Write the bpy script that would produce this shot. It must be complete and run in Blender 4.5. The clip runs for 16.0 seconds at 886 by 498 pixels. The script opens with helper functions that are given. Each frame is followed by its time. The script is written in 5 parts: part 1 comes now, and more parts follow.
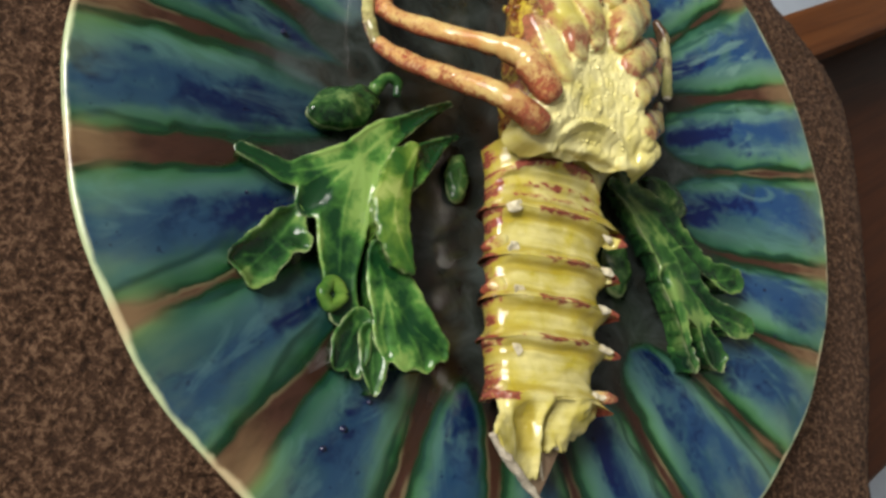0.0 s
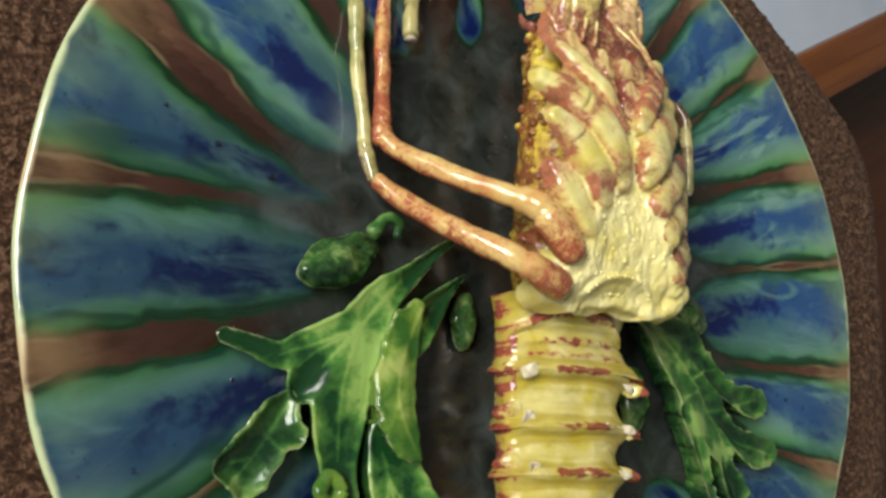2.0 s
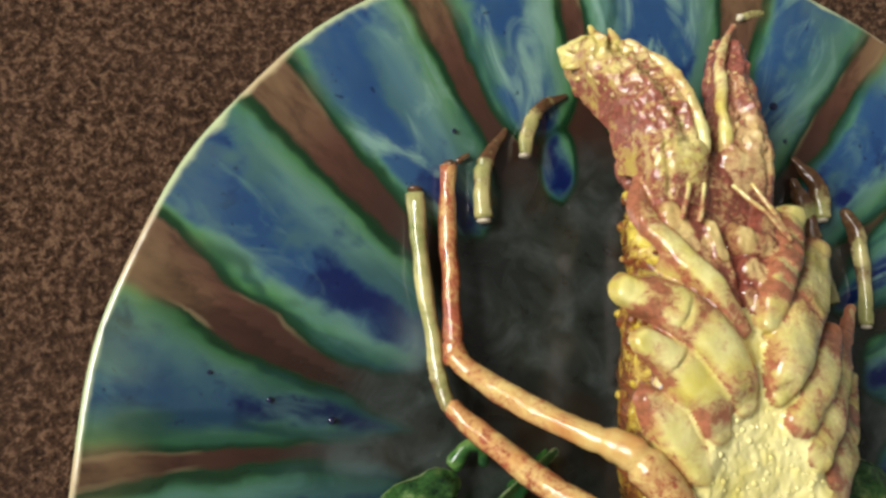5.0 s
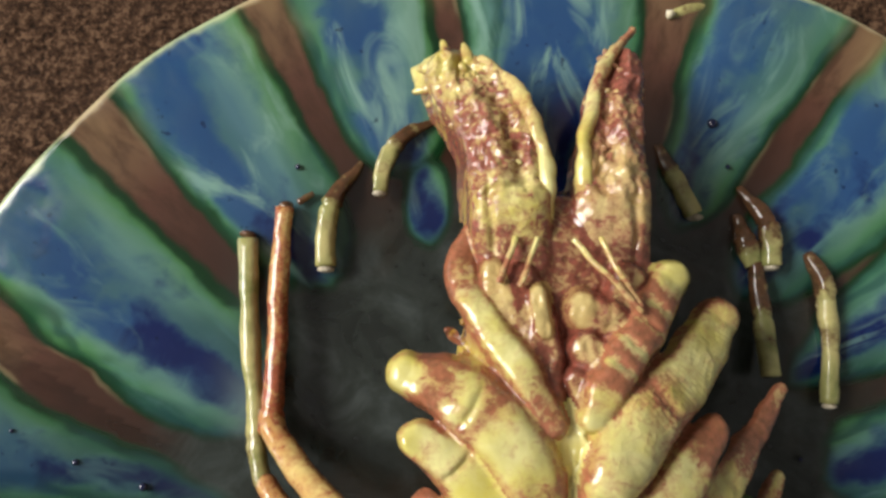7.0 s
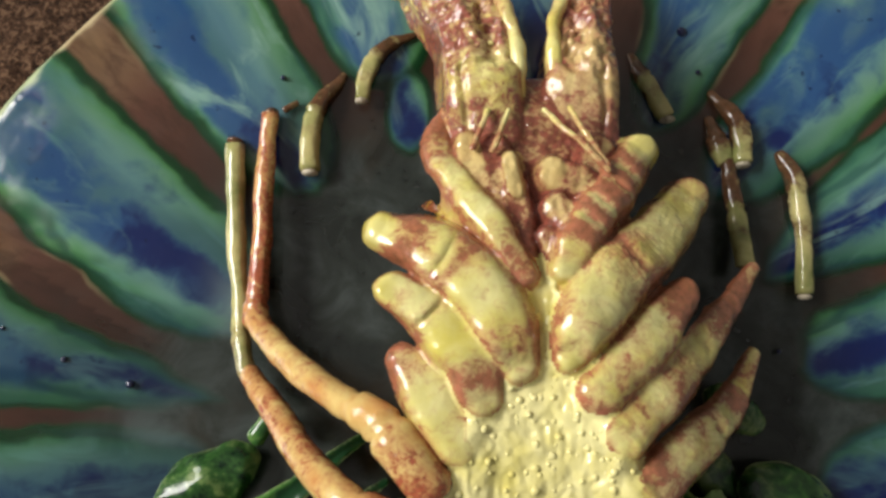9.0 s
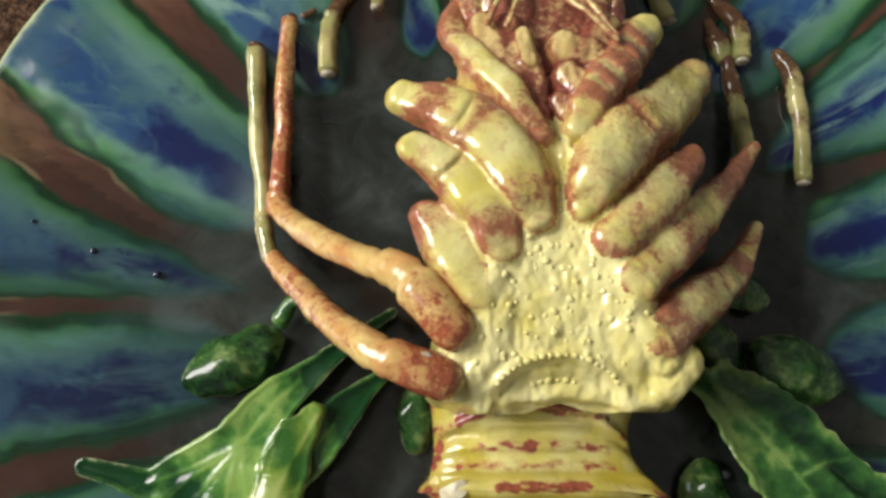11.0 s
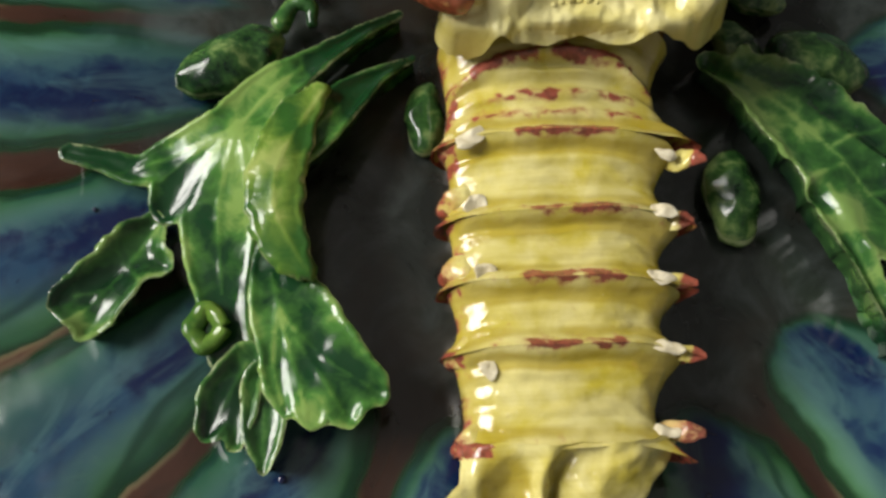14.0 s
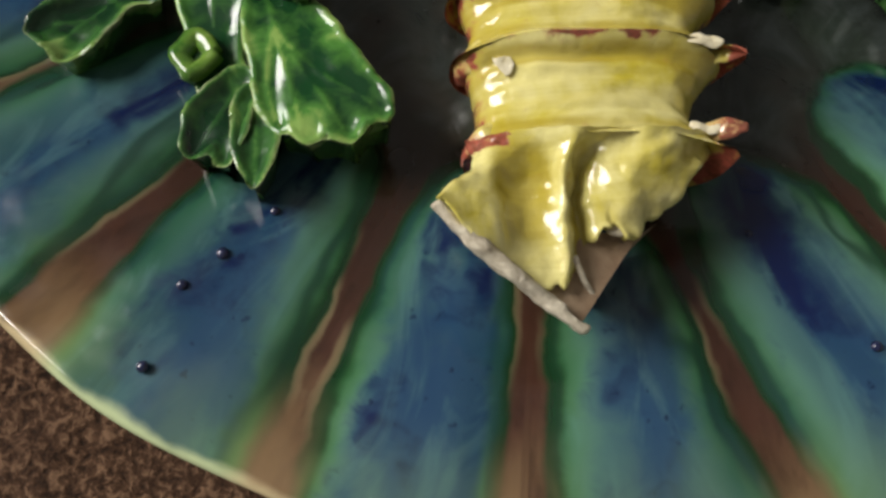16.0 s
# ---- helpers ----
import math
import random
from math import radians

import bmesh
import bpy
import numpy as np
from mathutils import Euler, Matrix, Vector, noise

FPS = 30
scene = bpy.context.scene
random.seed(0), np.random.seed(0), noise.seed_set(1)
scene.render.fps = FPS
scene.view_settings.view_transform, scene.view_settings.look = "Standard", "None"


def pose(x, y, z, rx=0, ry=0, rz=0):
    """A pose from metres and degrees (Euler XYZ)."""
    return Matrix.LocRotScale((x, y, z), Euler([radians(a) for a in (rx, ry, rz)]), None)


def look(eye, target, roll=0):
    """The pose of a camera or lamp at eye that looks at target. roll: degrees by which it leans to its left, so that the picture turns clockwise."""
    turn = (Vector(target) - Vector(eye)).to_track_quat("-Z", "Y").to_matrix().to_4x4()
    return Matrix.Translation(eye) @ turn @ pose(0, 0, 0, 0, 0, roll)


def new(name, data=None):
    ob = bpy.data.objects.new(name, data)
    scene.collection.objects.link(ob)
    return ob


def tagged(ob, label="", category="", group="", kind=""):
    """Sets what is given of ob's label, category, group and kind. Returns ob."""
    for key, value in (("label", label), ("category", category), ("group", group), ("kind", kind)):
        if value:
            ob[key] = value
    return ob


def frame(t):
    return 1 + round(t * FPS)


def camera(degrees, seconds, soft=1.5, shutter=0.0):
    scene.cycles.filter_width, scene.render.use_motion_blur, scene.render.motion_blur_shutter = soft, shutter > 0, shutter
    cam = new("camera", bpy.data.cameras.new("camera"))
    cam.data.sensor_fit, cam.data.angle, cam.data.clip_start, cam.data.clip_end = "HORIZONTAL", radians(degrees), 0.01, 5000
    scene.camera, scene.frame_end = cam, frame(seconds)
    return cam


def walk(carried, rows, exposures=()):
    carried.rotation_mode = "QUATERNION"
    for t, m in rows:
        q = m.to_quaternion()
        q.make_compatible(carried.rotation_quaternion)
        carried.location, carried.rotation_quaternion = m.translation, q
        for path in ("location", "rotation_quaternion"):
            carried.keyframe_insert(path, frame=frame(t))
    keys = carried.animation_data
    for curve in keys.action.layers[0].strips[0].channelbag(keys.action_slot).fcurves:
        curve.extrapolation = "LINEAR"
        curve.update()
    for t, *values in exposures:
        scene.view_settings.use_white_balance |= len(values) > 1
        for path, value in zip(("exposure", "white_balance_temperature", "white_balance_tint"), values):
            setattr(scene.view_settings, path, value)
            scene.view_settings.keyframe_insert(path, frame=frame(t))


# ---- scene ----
cam = camera(57.85, 16.0, soft=3.0)
# seconds, eye in metres, turn in degrees
PATH_ROWS = [
    (0.0, -0.1585, -0.1283, 0.7205, 17.10, -28.82, 1.43),
    (0.5, -0.1634, -0.1112, 0.7227, 15.96, -29.23, 1.56),
    (1.0, -0.1618, -0.0946, 0.7196, 15.06, -29.30, 1.12),
    (1.5, -0.1661, -0.0737, 0.7122, 13.48, -29.86, 1.29),
    (2.0, -0.1634, -0.0530, 0.7097, 12.46, -30.14, 0.99),
    (2.5, -0.1634, -0.0365, 0.7095, 11.74, -30.05, 0.72),
    (3.0, -0.1616, -0.0232, 0.7069, 10.98, -29.92, 0.76),
    (3.5, -0.1641, -0.0031, 0.7071, 10.04, -29.35, -0.17),
    (3.7, -0.1594, 0.0047, 0.7114, 9.94, -26.87, -1.40),
    (5.8, -0.0758, 0.0423, 0.7086, 8.17, -7.32, -1.36),
    (6.0, -0.0614, 0.0466, 0.7048, 7.45, -5.47, -1.22),
    (6.5, -0.0375, 0.0533, 0.7001, 6.83, -2.01, -0.54),
    (7.0, -0.0236, 0.0533, 0.6956, 7.03, 0.11, 0.74),
    (7.5, -0.0170, 0.0499, 0.6945, 7.43, 1.25, 1.02),
    (8.0, -0.0146, 0.0418, 0.6941, 8.28, 1.44, 0.83),
    (8.5, -0.0190, 0.0291, 0.6943, 9.41, 0.60, 0.64),
    (9.0, -0.0166, 0.0136, 0.6949, 11.02, 0.71, 0.14),
    (9.2, -0.0152, 0.0081, 0.6957, 11.46, 0.82, 0.02),
    (11.3, -0.0227, -0.0308, 0.6963, 13.05, 0.42, -0.97),
    (11.5, -0.0213, -0.0392, 0.6926, 13.93, 0.63, -1.12),
    (12.0, -0.0232, -0.0556, 0.6839, 14.78, 0.40, -1.10),
    (12.5, -0.0281, -0.0659, 0.6799, 15.03, -0.36, -1.04),
    (13.0, -0.0282, -0.0808, 0.6737, 16.02, -0.30, -1.44),
    (13.5, -0.0298, -0.0951, 0.6682, 16.92, -0.58, -1.69),
    (14.0, -0.0319, -0.1034, 0.6640, 17.23, -1.05, -1.84),
    (14.5, -0.0322, -0.1134, 0.6596, 18.18, -0.94, -1.95),
    (15.0, -0.0313, -0.1234, 0.6528, 18.41, -0.27, -1.44),
    (15.5, -0.0292, -0.1398, 0.6349, 18.90, 0.15, -1.31),
    (16.0, -0.0324, -0.1558, 0.6307, 19.91, -0.22, -1.40),
]
walk(cam, [(t, pose(x, y, z, rx, ry, rz)) for t, x, y, z, rx, ry, rz in PATH_ROWS])

# ---------------------------------------------------------------- light
world = bpy.data.worlds.new("world")
scene.world = world
world.use_nodes = True
wn = world.node_tree.nodes
sky = wn.new("ShaderNodeTexSky")
sky.sky_type = "NISHITA"
sky.sun_disc = False
sky.sun_elevation, sky.sun_rotation = radians(38), radians(285)
wn["Background"].inputs["Strength"].default_value = 0.10
world.node_tree.links.new(sky.outputs["Color"], wn["Background"].inputs["Color"])

window_light = new("window_light", bpy.data.lights.new("window_light", "AREA"))
window_light.data.shape = "RECTANGLE"
window_light.data.size, window_light.data.size_y = 1.05, 1.05
window_light.data.energy = 75.0
window_light.data.color = (1.0, 0.97, 0.92)
window_light.matrix_world = look((-1.68, 0.42, 1.86), (0.0, 0.0, 0.5))
scene.view_settings.exposure = 0.0

# ---------------------------------------------------------------- materials
ZP = 0.5          # height of the dish's rim over the floor
MM = 0.001


def shader(name, rough=0.5, spec=0.5, coat=0.0, metal=0.0):
    m = bpy.data.materials.new(name)
    m.use_nodes = True
    nodes, links = m.node_tree.nodes, m.node_tree.links
    bsdf = nodes["Principled BSDF"]
    bsdf.inputs["Roughness"].default_value = rough
    bsdf.inputs["Specular IOR Level"].default_value = spec
    bsdf.inputs["Coat Weight"].default_value = coat
    bsdf.inputs["Coat Roughness"].default_value = 0.04
    bsdf.inputs["Metallic"].default_value = metal
    return m, nodes, links, bsdf


def noise_node(nodes, links, vec, scale, detail=4.0, rough=0.55, distort=0.0):
    n = nodes.new("ShaderNodeTexNoise")
    n.inputs["Scale"].default_value = scale
    n.inputs["Detail"].default_value = detail
    n.inputs["Roughness"].default_value = rough
    n.inputs["Distortion"].default_value = distort
    if vec is not None:
        links.new(vec, n.inputs["Vector"])
    return n.outputs["Fac"]


def ramp(nodes, links, fac, stops, mode="LINEAR"):
    r = nodes.new("ShaderNodeValToRGB")
    r.color_ramp.interpolation = mode
    el = r.color_ramp.elements
    while len(el) < len(stops):
        el.new(0.5)
    for e, (p, c) in zip(el, stops):
        e.position = p
        e.color = (*c, 1) if len(c) == 3 else c
    links.new(fac, r.inputs["Fac"])
    return r.outputs["Color"]


def mix(nodes, links, fac, a, b, mode="MIX"):
    n = nodes.new("ShaderNodeMix")
    n.data_type, n.blend_type = "RGBA", mode
    for sock, val in ((n.inputs[0], fac), (n.inputs[6], a), (n.inputs[7], b)):
        if isinstance(val, (float, int)):
            sock.default_value = val
        elif isinstance(val, tuple):
            sock.default_value = (*val, 1)
        else:
            links.new(val, sock)
    return n.outputs[2]


def calc(nodes, links, op, a, b=0.0, c=0.0, clamp=False):
    n = nodes.new("ShaderNodeMath")
    n.operation, n.use_clamp = op, clamp
    for sock, val in zip(n.inputs, (a, b, c)):
        if isinstance(val, (float, int)):
            sock.default_value = val
        else:
            links.new(val, sock)
    return n.outputs[0]


def span(nodes, links, v, lo, hi, a=0.0, b=1.0):
    n = nodes.new("ShaderNodeMapRange")
    n.interpolation_type = "SMOOTHSTEP"
    for key, val in (("From Min", lo), ("From Max", hi), ("To Min", a), ("To Max", b)):
        n.inputs[key].default_value = val
    links.new(v, n.inputs["Value"])
    return n.outputs["Result"]


def attr(nodes, name):
    n = nodes.new("ShaderNodeAttribute")
    n.attribute_name = name
    return n.outputs["Fac"]


def bump(nodes, links, bsdf, height, strength=0.3, dist=0.001):
    b = nodes.new("ShaderNodeBump")
    b.inputs["Strength"].default_value = strength
    b.inputs["Distance"].default_value = dist
    links.new(height, b.inputs["Height"])
    links.new(b.outputs["Normal"], bsdf.inputs["Normal"])


def dish_glaze():
    """Blue lobes ringed with green, brown in the grooves, charcoal in the well; all run together in the kiln."""
    m, n, l, bsdf = shader("dish_glaze", rough=0.12, spec=0.6, coat=0.0)
    co = n.new("ShaderNodeTexCoord").outputs["Object"]
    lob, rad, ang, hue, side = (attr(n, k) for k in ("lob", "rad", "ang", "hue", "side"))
    polar = n.new("ShaderNodeCombineXYZ")
    l.new(calc(n, l, "MULTIPLY", ang, 0.12), polar.inputs[0])
    l.new(calc(n, l, "MULTIPLY", rad, 0.00035), polar.inputs[1])
    pv = polar.outputs[0]

    def cloud(vec, scale, detail=2.0, twist=0.4):
        return calc(n, l, "SUBTRACT", noise_node(n, l, vec, scale, detail, 0.5, twist), 0.5)

    def times(*v):
        out = v[0]
        for q in v[1:]:
            out = calc(n, l, "MULTIPLY", out, q)
        return out

    def plus(*v):
        out = v[0]
        for q in v[1:]:
            out = calc(n, l, "ADD", out, q)
        return out

    warp, flow, soft = cloud(co, 34, 2), cloud(pv, 75, 2, 0.6), cloud(co, 120, 4, 0.6)
    d = plus(lob, times(warp, 6.0), times(flow, 4.5), times(soft, 2.2))
    # brown in the grooves, dark near the well and tan towards the rim
    streak = span(n, l, noise_node(n, l, pv, 240, 4, 0.6, 0.3), 0.40, 0.7)
    brown = ramp(n, l, span(n, l, plus(rad, times(flow, 30.0)), 88.0, 156.0), [(0.0, (0.032, 0.018, 0.013)), (0.45, (0.060, 0.026, 0.017)), (0.8, (0.092, 0.040, 0.026)), (1.0, (0.160, 0.092, 0.050))])
    brown = mix(n, l, times(streak, 0.7), brown, (0.044, 0.020, 0.012))
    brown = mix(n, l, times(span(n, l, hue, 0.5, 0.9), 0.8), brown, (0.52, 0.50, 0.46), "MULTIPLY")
    # green edge, paling to a milky slate inside; how far it spreads varies
    reach = plus(times(cloud(co, 16, 1), 9.0), 9.0)
    f = calc(n, l, "DIVIDE", plus(d, 1.0), plus(reach, 7.0), clamp=True)
    col = ramp(n, l, f, [
        (0.00, (0.030, 0.022, 0.011)), (0.05, (0.007, 0.030, 0.012)), (0.13, (0.020, 0.100, 0.026)), (0.25, (0.075, 0.220, 0.075)), (0.40, (0.135, 0.290, 0.170)),
        (0.62, (0.125, 0.250, 0.220)), (0.90, (0.075, 0.165, 0.200))], "B_SPLINE")
    inside = span(n, l, d, 1.0, 5.0)
    # the copper line where the lobe's glaze ends
    line = times(span(n, l, d, -0.9, 0.1), span(n, l, plus(d, times(flow, 5.0)), 3.0, 1.0))
    col = mix(n, l, times(line, 0.85), col, (0.006, 0.030, 0.010))
    # a dark green vein down one flank, a teal cast on parts of the rest
    vein = calc(n, l, "ABSOLUTE", plus(side, times(flow, 1.3), times(warp, 0.9), -0.72))
    col = mix(n, l, times(span(n, l, vein, 0.20, 0.02), span(n, l, d, 0.0, 2.0), 0.7), col, (0.009, 0.052, 0.026))
    teal = span(n, l, noise_node(n, l, pv, 44, 2, 0.5, 0.5), 0.44, 0.62)
    col = mix(n, l, times(teal, span(n, l, d, 0.0, 2.0), 0.55), col, (0.024, 0.088, 0.090))
    # cobalt streaks down the middle, navy pools towards the well
    n2, n3, n4 = cloud(pv, 58, 2, 0.7), cloud(co, 70, 2, 0.6), cloud(co, 210, 3, 0.8)
    off = calc(n, l, "ABSOLUTE", plus(side, times(n2, 1.7), times(n3, 0.9), times(n4, 0.35), -0.12))
    cobalt = times(span(n, l, off, 0.60, 0.10), inside)
    # less cobalt on the lobes with a higher hue value
    tint_share = span(n, l, hue, 0.55, 0.9, 0.95, 0.62)
    col = mix(n, l, times(cobalt, tint_share, 0.94), col, (0.016, 0.060, 0.178))
    deep_share = plus(times(n3, 2.0), times(n4, 0.9), times(n2, 1.0), times(span(n, l, rad, 134.0, 96.0), 0.95), -0.12, times(calc(n, l, "SUBTRACT", hue, 0.5), 0.5))
    col = mix(n, l, times(span(n, l, deep_share, 0.05, 0.7), cobalt, 0.92), col, (0.005, 0.010, 0.078))
    # lobes with a higher hue value are multiplied darker
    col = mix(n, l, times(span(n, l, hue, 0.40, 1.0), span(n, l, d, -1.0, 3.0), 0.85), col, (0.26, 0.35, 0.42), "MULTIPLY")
    # milky drifts drawn towards the well, with window sheen painted into pale lobes
    milk_sheen = span(n, l, noise_node(n, l, pv, 84, 4, 0.55, 1.2), 0.50, 0.68)
    col = mix(n, l, times(milk_sheen, inside, span(n, l, hue, 0.15, 0.9, 0.8, 0.3)), col, mix(n, l, span(n, l, hue, 0.5, 0.2), (0.105, 0.225, 0.205), (0.220, 0.380, 0.310)))
    pin = span(n, l, noise_node(n, l, co, 430, 2, 0.5), 0.66, 0.76)
    col = mix(n, l, times(pin, cobalt, 0.7), col, (0.004, 0.008, 0.040))
    # thick and dark where it ran down to the well
    run = plus(rad, times(n2, 40.0), times(n3, 20.0))
    col = mix(n, l, times(span(n, l, run, 116.0, 84.0), span(n, l, d, -1.5, 1.0), 0.7), col, (0.36, 0.44, 0.60), "MULTIPLY")
    col = mix(n, l, span(n, l, d, -1.6, 0.2), brown, col)
    # a thin cream line where the two glazes shrank apart
    seam = times(span(n, l, d, -1.9, -0.9), span(n, l, d, 0.2, -0.5), span(n, l, noise_node(n, l, pv, 66, 2, 0.5, 0.4), 0.52, 0.68))
    col = mix(n, l, times(seam, span(n, l, rad, 96.0, 125.0), 0.40), col, (0.300, 0.235, 0.125))
    # a milky bloom where the lobes run out into the well
    bloom = times(attr(n, "milk"), span(n, l, plus(n2, times(n3, 0.8)), -0.35, 0.25))
    col = mix(n, l, times(bloom, 0.75), col, (0.140, 0.200, 0.205))
    # the well
    well = times(span(n, l, rad, 106.0, 86.0), span(n, l, d, 2.5, -1.5))
    wc = ramp(n, l, noise_node(n, l, co, 70, 5, 0.6, 0.6), [(0.3, (0.008, 0.010, 0.008)), (0.50, (0.024, 0.029, 0.025)), (0.7, (0.052, 0.064, 0.060))])
    wc = mix(n, l, span(n, l, noise_node(n, l, co, 30, 3, 0.5), 0.50, 0.7), wc, (0.026, 0.019, 0.012))
    col = mix(n, l, well, col, wc)
    # paler, yellower glaze where it drew thin near the rim, cream on the lip itself
    thin = times(span(n, l, rad, 138.0, 158.0), span(n, l, noise_node(n, l, pv, 80, 3, 0.5), 0.36, 0.62))
    col = mix(n, l, times(thin, span(n, l, d, 6.0, 0.0, 0.25, 0.75)), col, mix(n, l, span(n, l, d, -0.5, 3.5), (0.235, 0.150, 0.075), (0.200, 0.300, 0.105)))
    lip = span(n, l, plus(rad, times(flow, 4.0), times(soft, 2.0)), 157.6, 159.5)
    col = mix(n, l, lip, col, mix(n, l, span(n, l, d, -2.0, 5.0), (0.50, 0.40, 0.23), (0.46, 0.53, 0.30)))
    l.new(col, bsdf.inputs["Base Color"])
    fine = plus(noise_node(n, l, co, 70, 3, 0.5), times(noise_node(n, l, co, 420, 3, 0.5), 0.15))
    bump(n, l, bsdf, fine, 0.18, 0.0014)
    l.new(span(n, l, noise_node(n, l, co, 120, 3), 0.35, 0.7, 0.11, 0.24), bsdf.inputs["Roughness"])
    return m


def shell_glaze(name, base, deep, red, amount, scale=130.0, relief=0.5, brushed=0.0, weight=0.32, core_share=0.85):
    """Yellow lead glaze with iron-red strokes; the attribute red adds painted strokes."""
    m, n, l, bsdf = shader(name, rough=0.14, spec=0.55, coat=0.25)
    co = n.new("ShaderNodeTexCoord").outputs["Object"]
    body = ramp(n, l, noise_node(n, l, co, scale * 0.55, 4, 0.55, 0.4), [(0.30, deep), (0.58, base), (0.80, tuple(min(1.0, v * 1.18) for v in base))])
    # deeper colour in grooves, creases and sides: pooled glaze plus painted-in shading
    tint_share = calc(n, l, "ADD", attr(n, "deep_share"), calc(n, l, "MULTIPLY", calc(n, l, "SUBTRACT", noise_node(n, l, co, 90, 3), 0.5), 0.9))
    body = mix(n, l, span(n, l, tint_share, 0.25, 0.95, 0.0, 0.75), body, tuple(v * k for v, k in zip(deep, (0.72, 0.66, 0.5))))
    blot = noise_node(n, l, co, scale, 5, 0.62, 0.9)
    speck = noise_node(n, l, co, scale * 4.2, 3, 0.6)
    torn = noise_node(n, l, co, scale * 2.6, 5, 0.65, 1.4)
    t = calc(n, l, "ADD", calc(n, l, "MULTIPLY", blot, 0.55), calc(n, l, "ADD", calc(n, l, "MULTIPLY", torn, 0.35), calc(n, l, "MULTIPLY", speck, 0.10)))
    t = calc(n, l, "ADD", t, calc(n, l, "MULTIPLY", attr(n, "red"), weight))
    lo = 0.72 - 0.30 * amount
    blush = span(n, l, t, lo - 0.09, lo + 0.13)
    core = span(n, l, calc(n, l, "ADD", t, calc(n, l, "MULTIPLY", calc(n, l, "SUBTRACT", noise_node(n, l, co, scale * 2.4, 4, 0.65, 0.5), 0.5), 0.35)), lo + 0.05, lo + 0.15)
    rose = tuple(0.86 * v + 0.14 * w for v, w in zip(red, base))
    col = mix(n, l, calc(n, l, "MULTIPLY", blush, 0.72), body, rose)
    col = mix(n, l, calc(n, l, "MULTIPLY", core, core_share), col, ramp(n, l, speck, [(0.35, tuple(v * 0.45 for v in red)), (0.62, red)]))
    if brushed:
        mp = n.new("ShaderNodeMapping")
        mp.inputs["Scale"].default_value = (35, 620, 35)
        l.new(co, mp.inputs["Vector"])
        lines = span(n, l, noise_node(n, l, mp.outputs["Vector"], 1.0, 4, 0.6), 0.40, 0.62)
        col = mix(n, l, calc(n, l, "MULTIPLY", lines, brushed), col, deep, "MULTIPLY")
    worn = span(n, l, noise_node(n, l, co, scale * 2.3, 5, 0.7), 0.66, 0.74)
    col = mix(n, l, calc(n, l, "MULTIPLY", worn, 0.45), col, (0.72, 0.66, 0.42))
    l.new(col, bsdf.inputs["Base Color"])
    h = calc(n, l, "ADD", noise_node(n, l, co, 260, 4, 0.55), calc(n, l, "MULTIPLY", noise_node(n, l, co, 900, 2, 0.5), 0.2))
    bump(n, l, bsdf, h, relief, 0.0012)
    l.new(span(n, l, speck, 0.3, 0.7, 0.08, 0.22), bsdf.inputs["Roughness"])
    return m


def leaf_glaze(name, light, mid, dark, edge_col, grain=60.0):
    """Copper-green lead glaze, darker in blotches and hollows, drawn thin over veins and edges."""
    m, n, l, bsdf = shader(name, rough=0.12, spec=0.5, coat=0.0)
    co = n.new("ShaderNodeTexCoord").outputs["Object"]
    v = calc(n, l, "MULTIPLY_ADD", noise_node(n, l, co, grain, 3, 0.5, 0.5), 1.15, -0.085)
    v = calc(n, l, "ADD", v, calc(n, l, "MULTIPLY", calc(n, l, "SUBTRACT", noise_node(n, l, co, grain * 3.3, 4, 0.6, 0.6), 0.5), 0.60))
    v = calc(n, l, "ADD", v, calc(n, l, "MULTIPLY", attr(n, "rib"), 0.26))
    col = ramp(n, l, v, [(0.27, dark), (0.42, tuple(0.5 * p + 0.5 * q for p, q in zip(dark, mid))), (0.53, mid), (0.70, light)])
    edge = calc(n, l, "ADD", attr(n, "edge"), calc(n, l, "MULTIPLY", calc(n, l, "SUBTRACT", noise_node(n, l, co, 180, 3), 0.5), 1.3))
    col = mix(n, l, calc(n, l, "MULTIPLY", span(n, l, edge, 0.55, 1.10), 0.7), col, edge_col)
    l.new(col, bsdf.inputs["Base Color"])
    h = calc(n, l, "ADD", noise_node(n, l, co, 150, 4, 0.55), calc(n, l, "MULTIPLY", noise_node(n, l, co, 700, 2, 0.5), 0.12))
    bump(n, l, bsdf, h, 0.14, 0.0014)
    l.new(span(n, l, noise_node(n, l, co, 170, 3), 0.35, 0.7, 0.12, 0.27), bsdf.inputs["Roughness"])
    return m


def plain_rough(name, a, b, scale, rough=0.8, relief=0.5, dist=0.001):
    m, n, l, bsdf = shader(name, rough=rough, spec=0.3)
    co = n.new("ShaderNodeTexCoord").outputs["Object"]
    v = noise_node(n, l, co, scale, 6, 0.65, 0.3)
    l.new(ramp(n, l, v, [(0.3, a), (0.7, b)]), bsdf.inputs["Base Color"])
    bump(n, l, bsdf, v, relief, dist)
    return m


